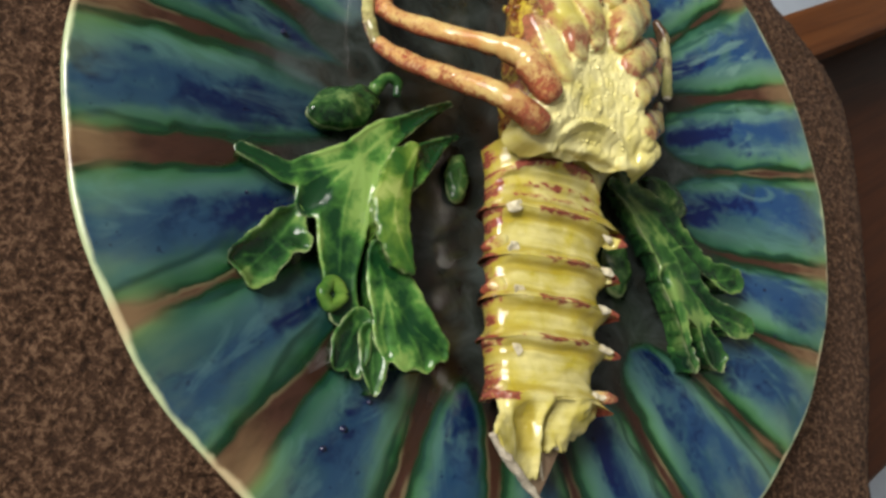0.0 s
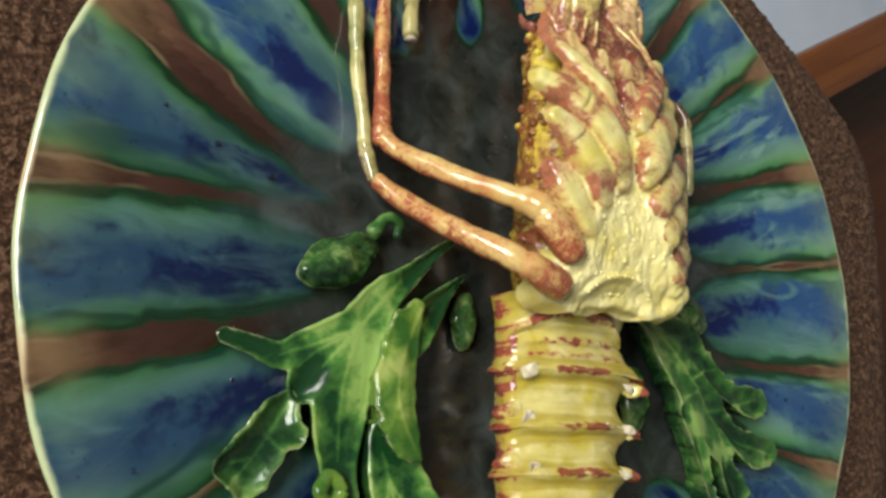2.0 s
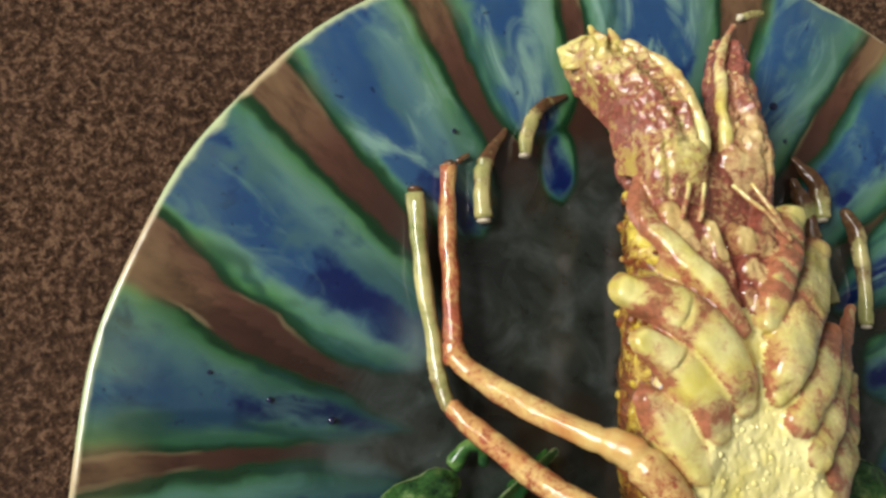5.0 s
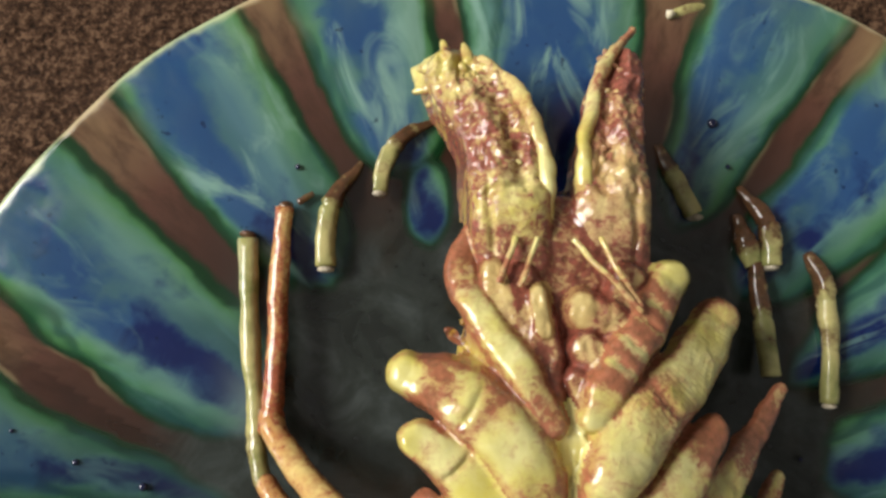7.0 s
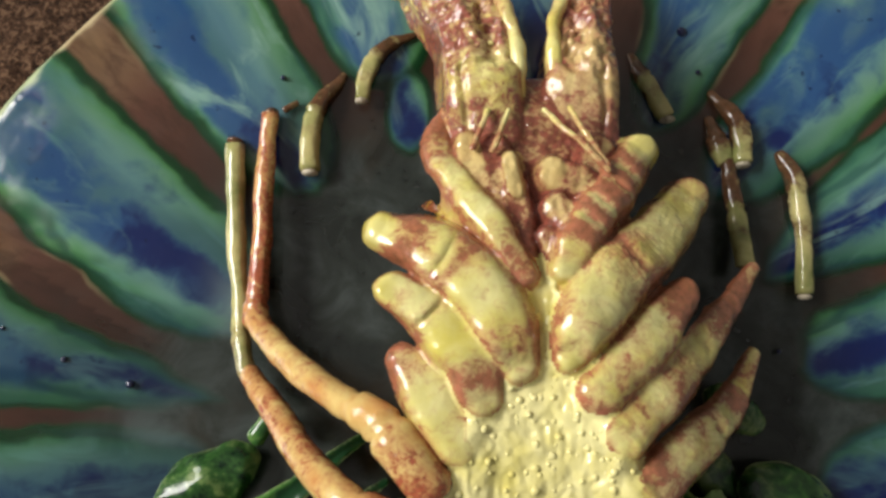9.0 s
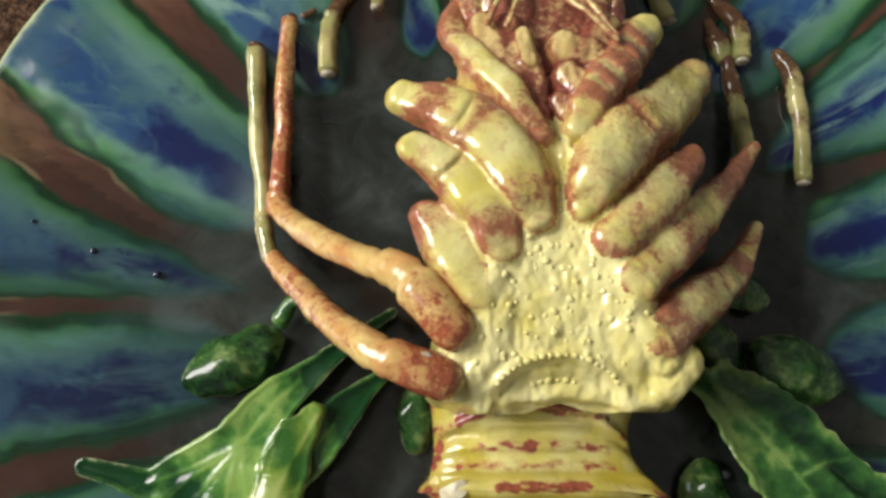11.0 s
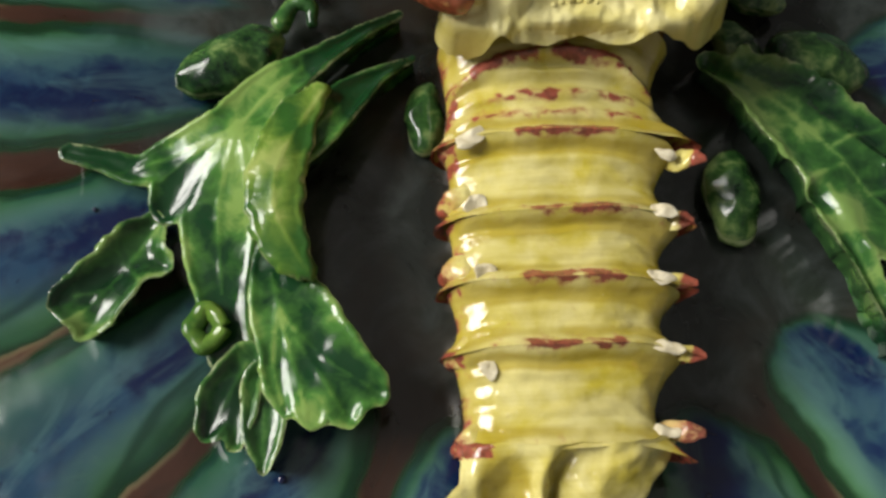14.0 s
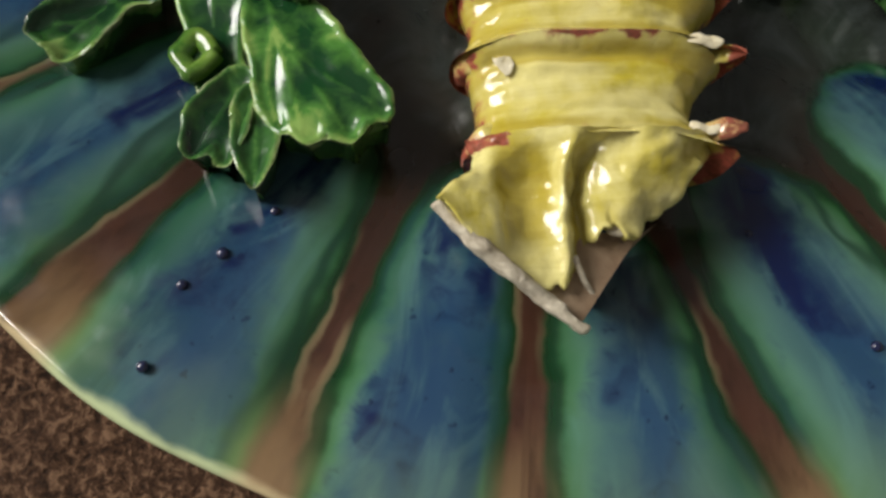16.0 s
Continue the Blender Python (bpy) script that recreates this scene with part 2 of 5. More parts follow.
def plush_cloth():
    m, n, l, bsdf = shader("brown_plush", rough=0.95, spec=0.1)
    co = n.new("ShaderNodeTexCoord").outputs["Object"]
    fine = noise_node(n, l, co, 820, 4, 0.7, 0.4)
    tuft = noise_node(n, l, co, 390, 3, 0.6, 0.6)
    v = calc(n, l, "ADD", calc(n, l, "MULTIPLY", fine, 0.5), calc(n, l, "MULTIPLY", tuft, 0.5))
    col = ramp(n, l, v, [(0.40, (0.018, 0.010, 0.006)), (0.50, (0.066, 0.034, 0.019)), (0.59, (0.185, 0.108, 0.064))])
    wide = noise_node(n, l, co, 22, 3)
    col = mix(n, l, span(n, l, wide, 0.35, 0.7, 0.0, 0.25), col, (0.062, 0.036, 0.026))
    l.new(col, bsdf.inputs["Base Color"])
    bsdf.inputs["Sheen Weight"].default_value = 0.02
    bsdf.inputs["Sheen Roughness"].default_value = 0.5
    bump(n, l, bsdf, v, 0.9, 0.002)
    return m


def wood(name, a, b, rough=0.38):
    m, n, l, bsdf = shader(name, rough=rough, spec=0.2)
    co = n.new("ShaderNodeTexCoord").outputs["Object"]
    mp = n.new("ShaderNodeMapping")
    mp.inputs["Scale"].default_value = (1.5, 28, 28)
    l.new(co, mp.inputs["Vector"])
    v = noise_node(n, l, mp.outputs["Vector"], 4.0, 6, 0.6, 1.5)
    l.new(ramp(n, l, v, [(0.3, a), (0.7, b)]), bsdf.inputs["Base Color"])
    bump(n, l, bsdf, v, 0.2, 0.0008)
    return m


M_DISH = dish_glaze()
RED = (0.34, 0.065, 0.042)
M_TAIL = shell_glaze("tail_glaze", (0.69, 0.62, 0.25), (0.54, 0.45, 0.045), (0.34, 0.060, 0.050), 0.20, 190, 0.3, brushed=0.16, weight=0.40)
M_STERNUM = shell_glaze("sternum_glaze", (0.80, 0.73, 0.34), (0.68, 0.59, 0.15), RED, 0.08, 150, 0.3)
M_CLAW = shell_glaze("claw_glaze", (0.74, 0.68, 0.29), (0.64, 0.55, 0.12), (0.40, 0.105, 0.066), 0.46, 150, 0.16, weight=0.30, core_share=0.75)
M_LEG = shell_glaze("leg_glaze", (0.66, 0.49, 0.18), (0.56, 0.28, 0.085), (0.37, 0.080, 0.042), 0.68, 190, 0.35)
M_STICK = shell_glaze("stick_glaze", (0.52, 0.46, 0.19), (0.17, 0.20, 0.055), (0.10, 0.034, 0.018), 0.52, 150, 0.3)
M_HORN = shell_glaze("horn_glaze", (0.74, 0.66, 0.26), (0.62, 0.52, 0.09), (0.32, 0.075, 0.065), 0.62, 190, 0.5)
M_HORNR = shell_glaze("red_horn_glaze", (0.64, 0.50, 0.22), (0.50, 0.30, 0.10), (0.30, 0.075, 0.060), 0.72, 190, 0.5)
M_SHELL = shell_glaze("carapace_glaze", (0.74, 0.62, 0.09), (0.60, 0.46, 0.035), (0.20, 0.032, 0.017), 0.72, 150, 1.3)
M_MOUTH = shell_glaze("mouth_glaze", (0.64, 0.50, 0.21), (0.48, 0.31, 0.11), (0.25, 0.055, 0.042), 0.62, 170, 0.4)
M_LEAF = leaf_glaze("leaf_glaze", (0.220, 0.350, 0.085), (0.064, 0.185, 0.033), (0.007, 0.042, 0.012), (0.42, 0.47, 0.24))
M_BLADE = leaf_glaze("bright_leaf_glaze", (0.290, 0.360, 0.095), (0.140, 0.240, 0.035), (0.030, 0.105, 0.016), (0.48, 0.52, 0.26))
M_BUD = leaf_glaze("bud_glaze", (0.150, 0.220, 0.070), (0.034, 0.095, 0.022), (0.005, 0.022, 0.008), (0.38, 0.42, 0.22), 150)
M_LEAFD = leaf_glaze("dark_leaf_glaze", (0.165, 0.270, 0.070), (0.038, 0.120, 0.025), (0.006, 0.028, 0.010), (0.42, 0.46, 0.25))
M_BISCUIT = plain_rough("broken_biscuit", (0.34, 0.28, 0.20), (0.72, 0.65, 0.51), 420, 0.75, 0.7)
M_CHIP = plain_rough("worn_glaze", (0.50, 0.43, 0.26), (0.76, 0.70, 0.53), 300, 0.5, 0.6)
M_HOLLOW = plain_rough("hollow_biscuit", (0.22, 0.14, 0.085), (0.44, 0.32, 0.21), 160, 0.7, 0.5)
M_PLUSH = plush_cloth()
M_WOOD = wood("stained_wood", (0.085, 0.026, 0.007), (0.150, 0.052, 0.014))
M_WOODD = wood("dark_stained_wood", (0.032, 0.009, 0.003), (0.062, 0.019, 0.006))
M_FLOOR = plain_rough("pale_floor", (0.56, 0.64, 0.76), (0.64, 0.72, 0.82), 9, 0.35, 0.05)
M_WALL = plain_rough("wall_paint", (0.40, 0.38, 0.35), (0.47, 0.45, 0.42), 14, 0.85, 0.1)
M_CEIL = plain_rough("ceiling_paint", (0.36, 0.35, 0.33), (0.42, 0.41, 0.39), 14, 0.9, 0.1)
M_FRAME = plain_rough("white_gloss_paint", (0.72, 0.72, 0.70), (0.80, 0.80, 0.78), 30, 0.4, 0.1)


# ---------------------------------------------------------------- shape tools
def fill(name, verts, faces, material, parent=None, label="", smooth=True, marks=None):
    """One mesh object from vertices in metres; marks: float attributes by name."""
    me = bpy.data.meshes.new(name)
    me.from_pydata([tuple(v) for v in verts], [], faces)
    for key, values in (marks or {}).items():
        a = me.attributes.new(key, "FLOAT", "POINT")
        a.data.foreach_set("value", np.asarray(values, dtype=np.float32))
    me.materials.append(material)
    if smooth:
        me.polygons.foreach_set("use_smooth", [True] * len(me.polygons))
    me.update()
    ob = new(name, me)
    ob.parent = parent
    if label:
        tagged(ob, label)
    return ob


def part(name, bm, material, parent, label="", smooth=True):
    me = bpy.data.meshes.new(name)
    bm.to_mesh(me)
    bm.free()
    me.materials.append(material)
    if smooth:
        me.polygons.foreach_set("use_smooth", [True] * len(me.polygons))
    ob = new(name, me)
    ob.parent = parent
    if label:
        tagged(ob, label)
    return ob


def box(name, size, m, material, parent=None, label="", bevel=0.004):
    bm = bmesh.new()
    bmesh.ops.create_cube(bm, size=1.0, matrix=Matrix.Diagonal((*size, 1)))
    if bevel:
        bmesh.ops.bevel(bm, geom=bm.edges[:], offset=bevel, segments=2, affect="EDGES", profile=0.6)
    bmesh.ops.transform(bm, matrix=m, verts=bm.verts)
    return part(name, bm, material, parent, label, smooth=False)


def spline(points, n):
    """Catmull-Rom through rows of numbers, n samples."""
    p = np.array(points, dtype=float)
    if len(p) == 2:
        return p[0] + (p[1] - p[0]) * np.linspace(0, 1, n)[:, None]
    q = np.vstack([2 * p[0] - p[1], p, 2 * p[-1] - p[-2]])
    out = []
    for s in np.linspace(0, len(p) - 1 - 1e-6, n):
        i = int(s)
        t = s - i
        a, b, c, d = q[i:i + 4]
        out.append(0.5 * (2 * b + (c - a) * t + (2 * a - 5 * b + 4 * c - d) * t * t + (3 * b - a - 3 * c + d) * t ** 3))
    return np.array(out)


def rumple(v, scale, amp, seed=0.0):
    """Uneven hand-modelled clay: pushes points by smooth noise (metres)."""
    out = np.array(v, dtype=float)
    for i, p in enumerate(out):
        q = Vector((p[0] * scale + seed, p[1] * scale, p[2] * scale))
        w = noise.noise_vector(q)
        out[i] = p + np.array(w) * amp
    return out


def tube_data(points, flat=1.0, around=16, along=0, wobble=0.5, seed=0.0, blunt=(True, True), red=None, crease=(), stripe=0.0, gnarl=0.0, flush=0.65, ripple=(0, 0.0), square=0.9):
    """A limb through rows of (x, y, z of its upper side, half width) in mm, flattened in z. crease: joints, as shares of its length."""
    along = along or 10 + 5 * len(points)
    c = spline(points, along)
    rr = np.maximum(c[:, 3], 0.25)
    ax = c[:, :3].copy()
    ax[:, 2] -= rr * flat
    s = np.linspace(0, 1, along)
    rr = rr * np.array([1 + 0.10 * noise.noise(Vector((k * 5.0 + seed, seed * 1.7, 0.3))) for k in s])
    for q in crease:
        rr = rr * (1 - 0.17 * np.exp(-((s - q) / 0.018) ** 2) + 0.06 * np.exp(-((s - q + 0.05) / 0.03) ** 2))
    tan = np.gradient(ax, axis=0)
    tan /= np.linalg.norm(tan, axis=1)[:, None]
    seq = []
    if blunt[0]:
        seq += [(0, -0.55, 0.45), (0, -0.42, 0.80)]
    seq += [(i, 0.0, 1.0) for i in range(along)]
    if blunt[1]:
        seq += [(along - 1, 0.42, 0.80), (along - 1, 0.55, 0.45)]
    verts, mark = [], []
    redc = np.interp(s, np.linspace(0, 1, len(red)), red) if red else np.zeros(along)
    for i, push, k in seq:
        t = tan[i]
        side = np.cross(t, (0, 0, 1.0))
        side /= max(1e-6, np.linalg.norm(side))
        up = np.cross(side, t)
        centre = ax[i] + t * push * rr[i]
        for j in range(around):
            a = 2 * math.pi * j / around
            crimp = 0.0
            if ripple[0]:
                phase = 2 * math.pi * ripple[0] * s[i] + 6.0 * noise.noise(Vector((s[i] * 14, math.cos(a) * 2.2, seed))) + 0.9 * math.cos(a)
                crimp = math.sin(phase) * max(0.0, math.sin(a) - 0.25)
            ca, sa = math.cos(a), math.sin(a)
            px = math.copysign(abs(ca) ** square, ca) * rr[i] * k
            pz = math.copysign(abs(sa) ** (square + 0.1), sa) * rr[i] * k * flat * (1.0 + 0.06 * math.cos(2 * a + seed))
            verts.append((centre + up * (ripple[1] * crimp + pz) + side * px) * MM)
            mark.append(redc[i] + stripe * max(0.0, math.sin(a)) ** 3 + flush * max(0.0, 0.55 - math.sin(a)) - 0.32 * crimp)
    faces = []
    nr = len(seq)
    for i in range(nr - 1):
        for j in range(around):
            a, b = i * around + j, i * around + (j + 1) % around
            faces.append((a, b, b + around, a + around))
    faces.append(tuple(range(around - 1, -1, -1)))
    faces.append(tuple(range((nr - 1) * around, nr * around)))
    v = np.array(verts)
    if wobble:
        v = rumple(v, 160, wobble * MM, seed)
        v = rumple(v, 480, 0.35 * wobble * MM, seed + 7)
    if gnarl:
        v = rumple(v, 300, gnarl * MM, seed + 2)
        v = rumple(v, 650, 0.28 * gnarl * MM, seed + 4)
    return v, faces, mark


def limb(name, points, material, parent, label="", **kw):
    v, f, mark = tube_data(points, **kw)
    return fill(name, v, f, material, parent, label, True, {"red": mark})


def leaf_sheet(name, lobes, material, parent, label="", veins=(), depth=7.0, cup=0.8, lumps=1.2, teeth=0.6, merge=1.2, step=0.5, seed=0.0, tones=()):
    """A moulded leaf of several lobes grown into one sheet. lobes: rows of (x, y, z, half width) in mm down each
    middle; veins: rows of (x, y); tones: how pale the colour is at the start and end of each lobe.
    """
    runs = [spline(q, 48) for q in lobes]
    lines = [spline(q, 160) for q in veins]
    low = np.min([(r[:, :2] - r[:, 3:4]).min(0) for r in runs], axis=0) - 3
    high = np.max([(r[:, :2] + r[:, 3:4]).max(0) for r in runs], axis=0) + 3
    xs, ys = np.arange(low[0], high[0], step), np.arange(low[1], high[1], step)
    X, Y = np.meshgrid(xs, ys, indexing="ij")
    P = np.stack([X.ravel(), Y.ravel()], 1)
    ragged = np.array([noise.noise(Vector((p[0] * 0.30, p[1] * 0.30, seed))) + 0.5 * noise.noise(Vector((p[0] * 0.75, p[1] * 0.75, seed + 3))) for p in P])
    G, Z, Q, T = [], [], [], []
    for r, hue in zip(runs, tones or [(0.0, 0.0)] * len(runs)):
        d = np.linalg.norm(P[:, None, :] - r[None, :, :2], axis=2)
        e = d / np.maximum(r[None, :, 3], 0.3)
        k = np.argmin(e, axis=1)
        w, q = r[k, 3], e[np.arange(len(P)), k]
        G.append(w * (1 - q))
        Z.append(r[k, 2] + cup * np.minimum(q, 1.2) ** 2)
        Q.append(np.minimum(q, 1.2) ** 2)
        T.append(np.interp(k / 47.0, (0, 1), hue))
    G, Z = np.array(G), np.array(Z)
    W = np.exp(np.clip(G, -20, 20) / merge)
    F = np.max(G, axis=0) + teeth * ragged
    Z = (W * Z).sum(0) / W.sum(0)
    Q = (W * np.array(Q)).sum(0) / W.sum(0)
    tone = (W * np.array(T)).sum(0) / W.sum(0)
    vein = np.zeros(len(P))
    for r in lines:
        d = np.linalg.norm(P[:, None, :] - r[None], axis=2)
        thin = 0.75 - 0.35 * np.argmin(d, axis=1) / len(r)
        vein = np.maximum(vein, np.exp(-(d.min(1) / thin) ** 2))
    vale = np.array([noise.noise(Vector((p[0] * 0.11, p[1] * 0.11, seed + 7))) + 0.16 * noise.noise(Vector((p[0] * 0.26, p[1] * 0.26, seed + 9))) for p in P])
    lip = np.exp(-(np.maximum(F, 0.0) / 0.8) ** 2)
    Z = Z + lumps * vale * np.clip(F / 3.0, 0.2, 1.0) + 0.14 * vein * np.clip(F, 0, 1) + 0.35 * np.exp(-((F - 0.8) / 0.6) ** 2) - 0.5 * np.exp(-(np.maximum(F, 0.0) / 0.3) ** 2)
    field = F.reshape(X.shape)
    gx, gy = np.gradient(field, step)
    near = np.abs(field) < 0.75 * step
    g2 = np.maximum(gx * gx + gy * gy, 0.15)
    X2 = np.where(near, X - field * gx / g2, X)
    Y2 = np.where(near, Y - field * gy / g2, Y)
    keep = field > -0.75 * step
    ny = len(ys)
    quads = [(i * ny + j, (i + 1) * ny + j, (i + 1) * ny + j + 1, i * ny + j + 1) for i in range(len(xs) - 1) for j in range(ny - 1)
             if keep[i, j] and keep[i + 1, j] and keep[i + 1, j + 1] and keep[i, j + 1]]
    used = sorted({q for f in quads for q in f})
    index = {q: i for i, q in enumerate(used)}
    px, py = X2.ravel(), Y2.ravel()
    verts = [(px[q] * MM, py[q] * MM, Z[q] * MM) for q in used]
    faces = [tuple(index[q] for q in f) for f in quads]
    edge = [0.85 * lip[q] + 0.06 * vein[q] for q in used]
    # paler on veins, high spots and cupped edges, darker in hollows, shifted by tones
    rib = [0.7 * vein[q] + 0.9 * vale[q] + (1.0 if cup > 0 else -0.4) * (Q[q] - 0.35) + tone[q] for q in used]
    inward = [np.array((gx.ravel()[q], gy.ravel()[q])) for q in used]
    ways = set()
    for f in faces:
        for p, q in zip(f, f[1:] + f[:1]):
            if (q, p) in ways:
                ways.discard((q, p))
            else:
                ways.add((p, q))
    after, before = dict(ways), {q: p for p, q in ways}
    for _ in range(4):
        old = list(verts)
        for p in after:
            if p in before:
                verts[p] = tuple(0.5 * v + 0.25 * (s + t) for v, s, t in zip(old[p], old[after[p]], old[before[p]]))
    foot = {}
    for p, q in sorted(ways):
        for s in (p, q):
            if s not in foot:
                foot[s] = len(verts)
                x, y, z = verts[s]
                g = inward[s] / max(0.3, np.linalg.norm(inward[s])) * 2.4 * MM
                verts += [(x, y, z), (x + g[0] * 0.2, y + g[1] * 0.2, z - 0.0011), (x + g[0], y + g[1], z - depth * MM)]
                edge += [0.9, 0.7, 0.0]
                # darkest at the foot of the skirt
                rib += [0.0, 0.0, -0.8]
        faces.append((foot[q], foot[p], foot[p] + 1, foot[q] + 1))
        faces.append((foot[q] + 1, foot[p] + 1, foot[p] + 2, foot[q] + 2))
    return fill(name, verts, faces, material, parent, label, True, {"edge": edge, "rib": rib})


def lump(name, centre, radii, material, parent, label="", turn=0.0, wobble=0.4, seed=0.0, red=0.0, detail=3, marks=(), gnarl=0.0):
    """A rounded lump of clay; centre and radii in mm, turned about z in degrees."""
    bm = bmesh.new()
    bmesh.ops.create_icosphere(bm, subdivisions=detail, radius=1.0)
    v = np.array([x.co for x in bm.verts])
    f = [tuple(y.index for y in x.verts) for x in bm.faces]
    bm.free()
    v = v * np.array(radii)
    a = radians(turn)
    rot = np.array([[math.cos(a), -math.sin(a), 0], [math.sin(a), math.cos(a), 0], [0, 0, 1]])
    v = (v @ rot.T + np.array(centre)) * MM
    if wobble:
        v = rumple(v, 180, wobble * MM, seed)
    if gnarl:
        v = rumple(v, 420, gnarl * MM, seed + 2)
    d = {"red": [red] * len(v)}
    for k in marks:
        lift = (v[:, 2] / MM - centre[2]) / radii[2]
        d[k] = 0.15 + (0.8 * np.exp(-((lift - 0.12) / 0.16) ** 2) if k == "edge" else 0.5 * np.exp(-((lift - 0.2) / 0.3) ** 2) - 0.3)
    return fill(name, v, f, material, parent, label, True, d)


# ---------------------------------------------------------------- the room
X0, X1, Y0, Y1, ZC = -1.7, 2.2, -2.0, 2.5, 2.8
tagged(box("floor", (X1 - X0, Y1 - Y0, 0.1), pose((X0 + X1) / 2, (Y0 + Y1) / 2, -0.05), M_FLOOR, bevel=0), "pale blue-grey smooth floor in daylight", "floor", kind="structure")
tagged(box("ceiling", (X1 - X0, Y1 - Y0, 0.1), pose((X0 + X1) / 2, (Y0 + Y1) / 2, ZC + 0.05), M_CEIL, bevel=0), "plain white painted ceiling", "ceiling", kind="structure")
tagged(box("wall_north", (X1 - X0, 0.15, ZC), pose((X0 + X1) / 2, Y1 + 0.075, ZC / 2), M_WALL, bevel=0), "plain warm grey painted wall", "wall", kind="structure")
tagged(box("wall_south", (X1 - X0, 0.15, ZC), pose((X0 + X1) / 2, Y0 - 0.075, ZC / 2), M_WALL, bevel=0), "plain warm grey painted wall", "wall", kind="structure")
tagged(box("wall_east", (0.15, Y1 - Y0, ZC), pose(X1 + 0.075, (Y0 + Y1) / 2, ZC / 2), M_WALL, bevel=0), "plain warm grey painted wall", "wall", kind="structure")
WY, WZ, WW, WH = 0.42, 1.86, 1.3, 1.3     # window: middle and size
wall_west = new("wall_west")
tagged(wall_west, "plain warm grey wall with a window opening", "wall", kind="structure")
for size, at in (((0.15, WY - WW / 2 - Y0, ZC), (0, (Y0 + WY - WW / 2) / 2, ZC / 2)),
                 ((0.15, Y1 - WY - WW / 2, ZC), (0, (Y1 + WY + WW / 2) / 2, ZC / 2)),
                 ((0.15, WW, WZ - WH / 2), (0, WY, (WZ - WH / 2) / 2)),
                 ((0.15, WW, ZC - WZ - WH / 2), (0, WY, (ZC + WZ + WH / 2) / 2))):
    box("wall_panel", size, pose(X0 - 0.075 + at[0], at[1], at[2]), M_WALL, wall_west, bevel=0)
window = new("window_1")
tagged(window, "white painted window frame with one mullion", "window", kind="structure")
for size, dy, dz in (((0.05, 0.06, WH), -WW / 2 + 0.03, 0), ((0.05, 0.06, WH), WW / 2 - 0.03, 0), ((0.05, 0.07, WH), 0, 0),
                     ((0.05, WW, 0.06), 0, WH / 2 - 0.03), ((0.05, WW, 0.06), 0, -WH / 2 + 0.03)):
    box("window_frame", size, pose(X0 + 0.05, WY + dy, WZ + dz), M_FRAME, window, bevel=0.004)


# ---------------------------------------------------------------- the stool under the dish
def seat_outline(n=200):
    """The plush seat from above, mm: one corner cut off, the rest rounded."""
    ring = np.array([(223, 62), (221, 20), (217, -21), (211, -60), (201, -100), (180, -205), (120, -238), (0, -245), (-150, -240), (-225, -205), (-245, -100), (-245, 60),
                     (-238, 160), (-190, 212), (-60, 214), (60, 190), (112, 168), (138, 157), (164, 138), (188, 120), (205, 106), (218, 88)], float)
    q = np.vstack([ring, ring, ring])
    s = spline(q, 3 * n + 1)
    return s[n:2 * n]


def plush_seat(parent):
    out = seat_outline()
    n = len(out)
    top = -15.5
    # upper side: a fine polar sheet, napped; then the rolled edge and the side
    rings = [(k, 0.0) for k in np.linspace(0.02, 0.93, 150)] + [(0.955, -0.8), (0.975, -2.6), (0.99, -5.5), (1.0, -10.0), (1.003, -20.0), (1.0, -45.0), (0.99, -70.0)]
    n2 = 540
    idx = np.linspace(0, n, n2, endpoint=False)
    o = np.stack([np.interp(idx, np.arange(n + 1), np.append(out[:, k], out[0, k])) for k in (0, 1)], 1)
    verts = []
    for k, dz in rings:
        for p in o:
            verts.append((p[0] * k * MM, p[1] * k * MM, (top + dz) * MM))
    v = np.array(verts)
    for i, p in enumerate(v):
        a = noise.noise(Vector((p[0] * 420, p[1] * 420, p[2] * 420)))
        b = noise.noise(Vector((p[0] * 900, p[1] * 900, 3.0 + p[2] * 900)))
        c = noise.noise(Vector((p[0] * 45, p[1] * 45, 9.0)))
        d = (1.05 * a + 0.6 * b) * MM
        if p[2] > (top - 4) * MM:
            v[i, 2] += d + 0.8 * c * MM
        else:
            r = math.hypot(p[0], p[1])
            v[i, :2] += p[:2] / r * d
    faces = [(i * n2 + j, i * n2 + (j + 1) % n2, (i + 1) * n2 + (j + 1) % n2, (i + 1) * n2 + j) for i in range(len(rings) - 1) for j in range(n2)]
    faces = [f[::-1] for f in faces]
    faces.append(tuple(range(n2)))
    faces.append(tuple(reversed(range((len(rings) - 1) * n2, len(rings) * n2))))
    return fill("seat", v, faces, M_PLUSH, parent, "brown napped plush seat with a cut-off corner")


stool = new("upholstered_stool")
stool.location = (0, 0, ZP)
tagged(stool, "low stool upholstered in dark brown plush, standing on the floor", "stool")
plush_seat(stool)
box("seat_board", (0.38, 0.38, 0.02), pose(-0.015, -0.01, -0.094), M_WOODD, stool, bevel=0.003)
for lx, ly in ((-0.17, -0.17), (0.14, -0.17), (-0.17, 0.14), (0.11, 0.11)):
    box("leg", (0.04, 0.04, ZP - 0.103), pose(lx, ly, -0.104 - (ZP - 0.104) / 2 + 0.0005), M_WOODD, stool, bevel=0.004)

